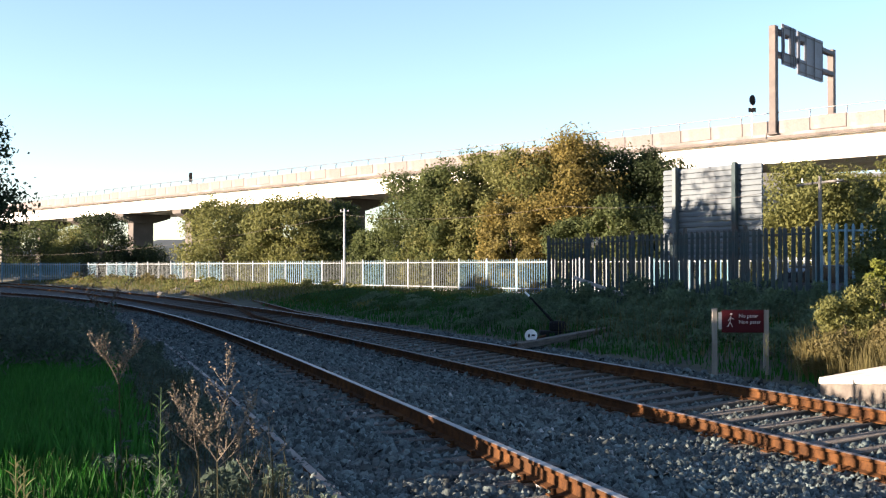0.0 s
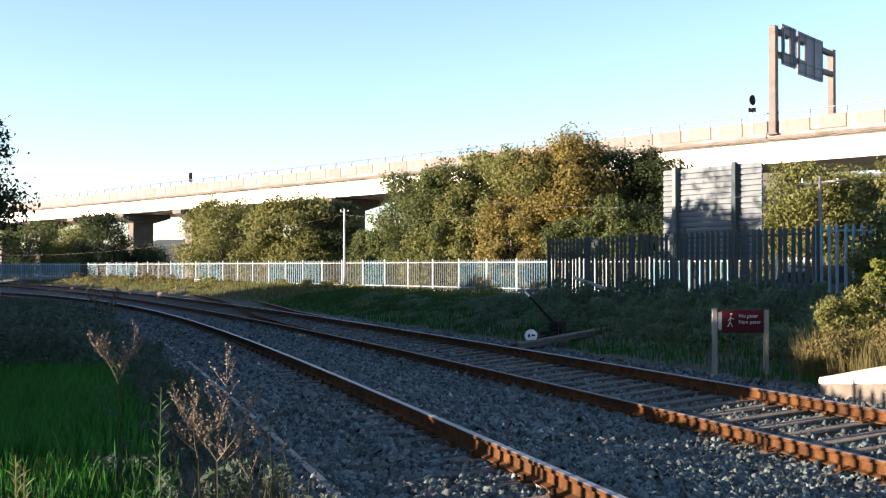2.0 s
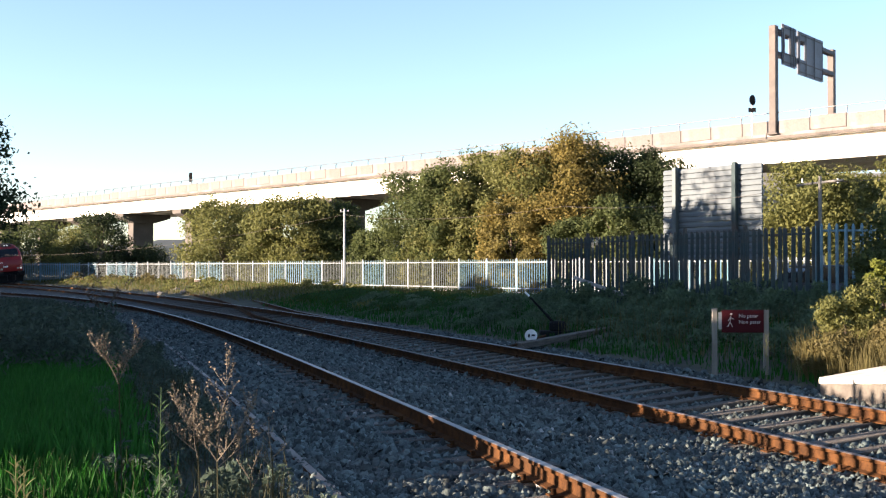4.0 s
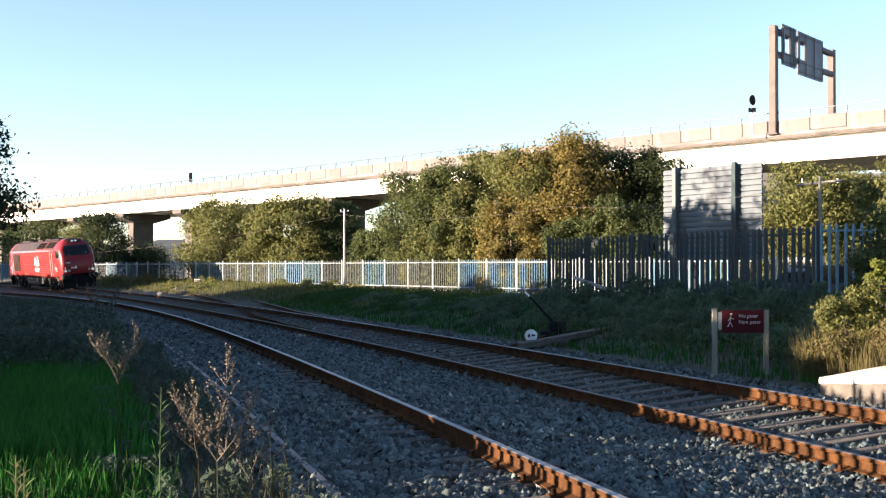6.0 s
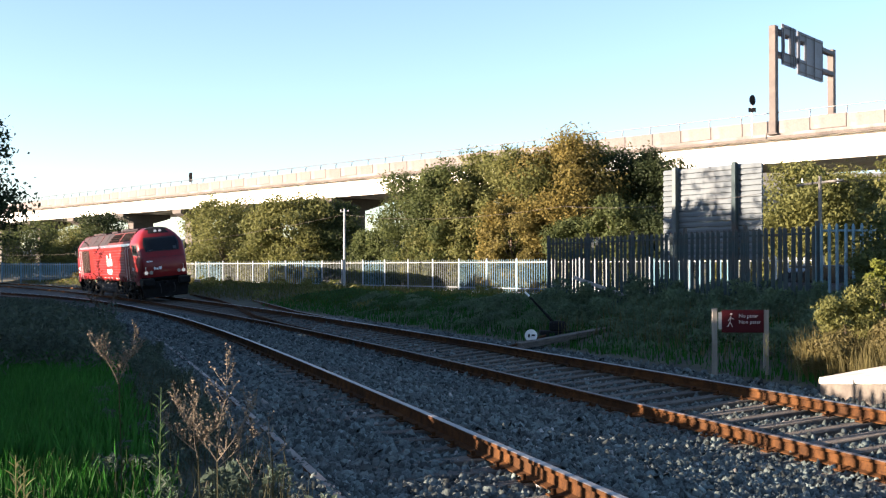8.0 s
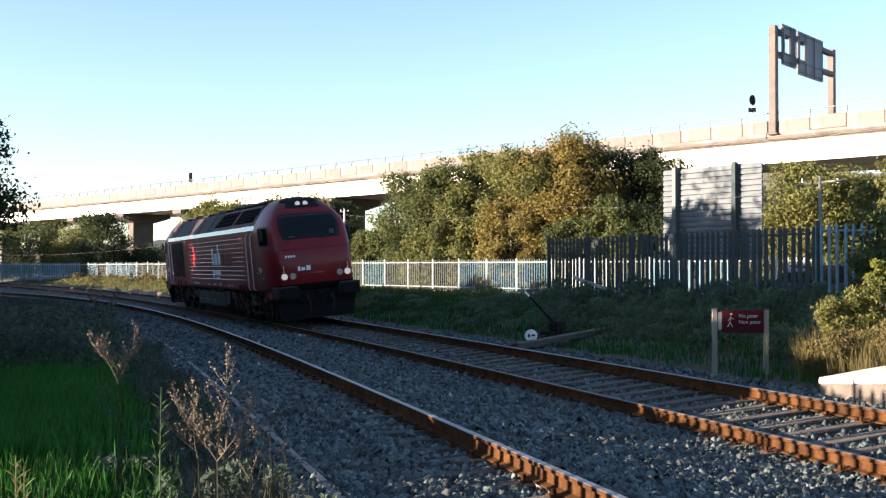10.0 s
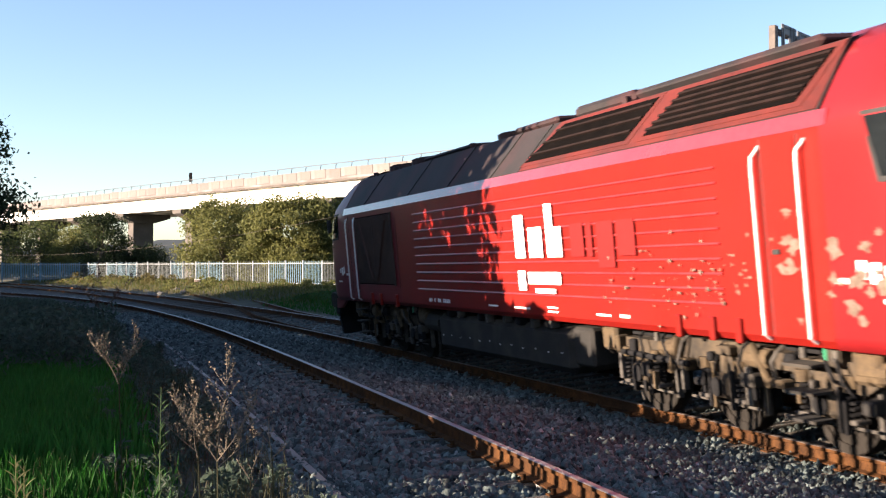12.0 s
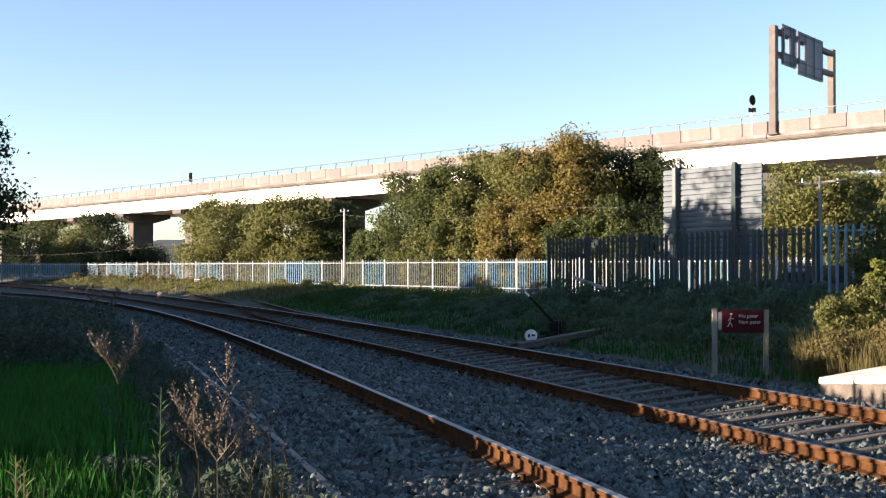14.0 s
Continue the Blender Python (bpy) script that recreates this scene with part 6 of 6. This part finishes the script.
def build_lever():
    S = tagged(empty("switch_stand"), "black hand lever and white disc of a switch stand", "switch lever")
    bx, by = 2.9, 28.6
    z0 = float(ground_z(bx, by))
    part("base", boxm(bx - 0.45, bx + 0.45, by - 0.2, by + 0.2, z0 - 0.05, z0 + 0.14, 0.03), M_DARK, S)
    part("housing", boxm(bx - 0.2, bx + 0.22, by - 0.14, by + 0.14, z0 + 0.12, z0 + 0.38, 0.05), M_DARK, S)
    part("lever", tubem([(bx - 0.05, by, z0 + 0.3), (bx - 0.72, by - 0.1, z0 + 1.02)], [0.035, 0.022], 8), M_DARK, S)
    part("grip", tubem([(bx - 0.72, by - 0.1, z0 + 1.02), (bx - 0.82, by - 0.11, z0 + 1.12)], 0.026, 8), M_WHITE, S)
    part("rod", tubem([(1.3, 24.9, 0.02), (2.5, 27.5, z0 + 0.08)], 0.03, 6), M_RAIL, S)
    d = tagged(empty("switch_target"), "white round disc with dark marks beside the switch", "signal disc")
    z = float(ground_z(2.05, 26.2))
    part("disc", discm((2.05, 26.2, z + 0.36), (-0.1, -1, 0), 0.145, 0.03, 24), M_WHITE, d)
    part("mark", boxm(1.98, 2.02, 26.155, 26.17, z + 0.32, z + 0.40), M_DARK, d)
    part("mark", boxm(2.06, 2.14, 26.155, 26.17, z + 0.35, z + 0.39), M_DARK, d)
    part("stem", tubem([(2.05, 26.22, z - 0.05), (2.05, 26.22, z + 0.24)], 0.025, 6), M_DARK, d)
    t = tagged(obj("long_timber", boxm(-1.75, 1.75, -0.12, 0.12, -0.14, 0.0, 0.012), M_SLEEPER), "long weathered switch timber beyond the rail", "timber")
    t.matrix_basis = pose(2.95, 26.9, 0.22, 0, -4, 45)
    s = tagged(obj("stone_block", boxm(-0.3, 0.3, -0.18, 0.18, 0, 0.14, 0.04), M_CONC_DARK), "flat grey stone by the rail", "stone")
    s.matrix_basis = pose(1.55, 25.6, float(ground_z(1.55, 25.6)) - 0.02, 0, 0, 20)


def build_beam():
    b = tagged(obj("discarded_beam", boxm(-1.1, 1.1, -0.06, 0.06, -0.05, 0.05, 0.01), M_GALV), "grey beam leaning in the weeds by the fence", "beam")
    b.matrix_basis = pose(5.0, 34.2, 1.15, 0, 19, -22)


M_RAMP = mat("worn_ramp_concrete", (0.125, 0.108, 0.090), (0.080, 0.070, 0.060), 0.9, scale=3, fine=25, bump=0.4, stain=(0.06, 0.052, 0.044), stain_scale=2.0)

M_COPING = mat("chipped_whitewash", (0.62, 0.59, 0.53), (0.42, 0.39, 0.34), 0.9, scale=4, fine=30, bump=0.5, stain=(0.24, 0.21, 0.17), stain_scale=2.5, stain_amount=0.6)


def build_ramp():
    """The sunlit end of a low concrete platform: a stained wall under a whitewashed coping."""
    R = tagged(empty("platform_ramp"), "worn low concrete platform end with a whitewashed coping", "platform")
    a = Vector((5.55, 16.6))
    u, w = Vector((0.31, -0.95)), Vector((0.95, 0.31))

    def slab(lower, upper, proud):
        bm = bmesh.new()
        low, top = [], []
        for l, zf, zb in ((0.0 - proud, 0.20, 0.36), (1.5, 0.35, 0.50), (7.0, 0.72, 0.78)):
            for k, z in ((0.0 - proud, zf), (1.3, zb)):
                p = a + u * l + w * k
                low.append(bm.verts.new((p.x, p.y, -0.2 if lower is None else z + lower)))
                top.append(bm.verts.new((p.x, p.y, z + upper)))
        for i in (0, 2):
            bm.faces.new((top[i], top[i + 2], top[i + 3], top[i + 1]))
            bm.faces.new((low[i], low[i + 2], low[i + 3], low[i + 1]))
            bm.faces.new((low[i], low[i + 2], top[i + 2], top[i]))
            bm.faces.new((low[i + 3], low[i + 1], top[i + 1], top[i + 3]))
        bm.faces.new((low[1], low[0], top[0], top[1]))
        bm.faces.new((low[4], low[5], top[5], top[4]))
        bmesh.ops.recalc_face_normals(bm, faces=bm.faces[:])
        bmesh.ops.bevel(bm, geom=bm.edges[:], offset=0.012, segments=2, affect="EDGES")
        return bm
    part("platform_wall", slab(None, -0.10, 0.0), M_RAMP, R, "stained tan concrete wall")
    part("coping", slab(-0.096, 0.0, 0.012), M_COPING, R, "whitewashed coping slab")


def build_rubble():
    r = random.Random(6)
    for k in range(11):
        x, y = -18.4 + r.uniform(-2.4, 3.2), 78.0 + r.uniform(-2.5, 2.5)
        s = r.uniform(0.12, 0.34)
        bm = bmesh.new()
        bmesh.ops.create_icosphere(bm, subdivisions=1, radius=s)
        for v in bm.verts:
            v.co *= r.uniform(0.7, 1.25)
            v.co.z *= 0.6
        ob = tagged(obj("rubble_stone", bm, M_WOOD_POLE if k % 3 else M_SCRAPE), "pale broken stone in the sunny grass", "stone", "rubble")
        ob.matrix_basis = pose(x, y, float(ground_z(x, y)) + s * 0.2, 0, 0, r.uniform(0, 360))
    b = tagged(empty("marker_box"), "small yellowish lineside marker box", "marker")
    z = float(ground_z(-18.0, 82.5))
    part("body", boxm(-18.2, -17.8, 82.3, 82.6, z - 0.05, z + 0.42, 0.03), M_SCRAPE, b)
    part("lid", boxm(-18.23, -17.77, 82.27, 82.63, z + 0.42, z + 0.47, 0.01), M_CONCRETE, b)


def build_car(x, y, yaw, paint, label):
    """A parked hatchback: body with wheel arches, glasshouse, wheels."""
    C = tagged(empty("parked_car", pose(x, y, float(ground_z(x, y)), 0, 0, yaw)), label, "car")
    bm = bmesh.new()
    prism(bm, [(-2.0, 0.3), (1.95, 0.3), (2.05, 0.55), (1.95, 0.78), (1.1, 0.92), (-1.85, 0.98), (-2.05, 0.7)], [((0, -0.82, 0), (1, 0, 0), (0, 0, 1)), ((0, 0.82, 0), (1, 0, 0), (0, 0, 1))])
    bmesh.ops.recalc_face_normals(bm, faces=bm.faces[:])
    bmesh.ops.bevel(bm, geom=bm.edges[:], offset=0.07, segments=2, affect="EDGES")
    body = part("body", bm, paint, C)
    bm = bmesh.new()
    prism(bm, [(-1.8, 0.92), (1.15, 0.88), (0.45, 1.36), (-0.3, 1.45), (-1.35, 1.38)], [((0, -0.68, 0), (1, 0, 0), (0, 0, 1)), ((0, 0.68, 0), (1, 0, 0), (0, 0, 1))])
    bmesh.ops.recalc_face_normals(bm, faces=bm.faces[:])
    bmesh.ops.bevel(bm, geom=bm.edges[:], offset=0.06, segments=2, affect="EDGES")
    part("glasshouse", bm, M_GLASS, body)
    part("roof_panel", boxm(-1.3, 0.4, -0.62, 0.62, 1.40, 1.46, 0.02), paint, body)
    for wx in (-1.25, 1.3):
        for sy in (-1, 1):
            w = part("wheel", discm((wx, sy * 0.66, 0.31), (0, sy, 0), 0.31, 0.18, 20), M_RUBBER, C)
            part("rim", discm((wx, sy * 0.83, 0.31), (0, sy, 0), 0.19, 0.02, 14), M_GALV, w)


M_CAR = mat("dark_car_paint", (0.05, 0.055, 0.07), (0.04, 0.045, 0.06), 0.3, scale=3, fine=20, coat=0.5)
build_warning_sign()
build_lever()
build_beam()
build_ramp()
build_rubble()
build_car(11.2, 31.5, 8.0, M_CAR, "dark parked hatchback behind the yard fence")


# ---- what moves ----
def loco_pose(front):
    """The locomotive with its front buffers at that place along the main track, leaning with the cant."""
    ends = []
    for s in (front + 4.5, front + 18.5):
        x, y, ph = at_line(MAIN, s, GAUGE / 2)
        ends.append(Vector((x, y, float(grade(s)) + MAIN_CANT / 2)))
    f = (ends[0] - ends[1]).normalized()
    left = Vector((0, 0, 1)).cross(f).normalized()
    up = f.cross(left)
    m = Matrix((f, left, up)).transposed().to_4x4()
    return Matrix.Translation((ends[0] + ends[1]) / 2) @ m @ pose(0, 0, 0, math.degrees(math.asin(MAIN_CANT / GAUGE)), 0, 0)


TRAVEL = [(0.0, 168.4), (5.4, 93.6), (6.5, 78.4), (7.5, 63.95), (8.2, 53.6), (10.3, 22.6), (11.0, 12.3), (11.6, 3.68), (11.8, 0.82), (12.0, -2.03), (12.4, -7.7), (12.8, -13.35), (13.1, -17.5), (13.3, -20.15), (13.5, -22.72), (14.0, -29.6)]


def front_at(t):
    return float(np.interp(t, [a for a, _ in TRAVEL], [b for _, b in TRAVEL]))


def motions():
    times = [i * 0.1 for i in range(141)]
    walk(locomotive, [(t, loco_pose(front_at(t))) for t in times])
    fine = [i / FPS for i in range(421)]
    for w, x in zip(wheelsets, AXLES):
        walk(w, [(t, pose(x, 0, 0.535, 0, math.degrees((front_at(0.0) - front_at(t)) / 0.535) % 360.0, 0)) for t in fine])


motions()
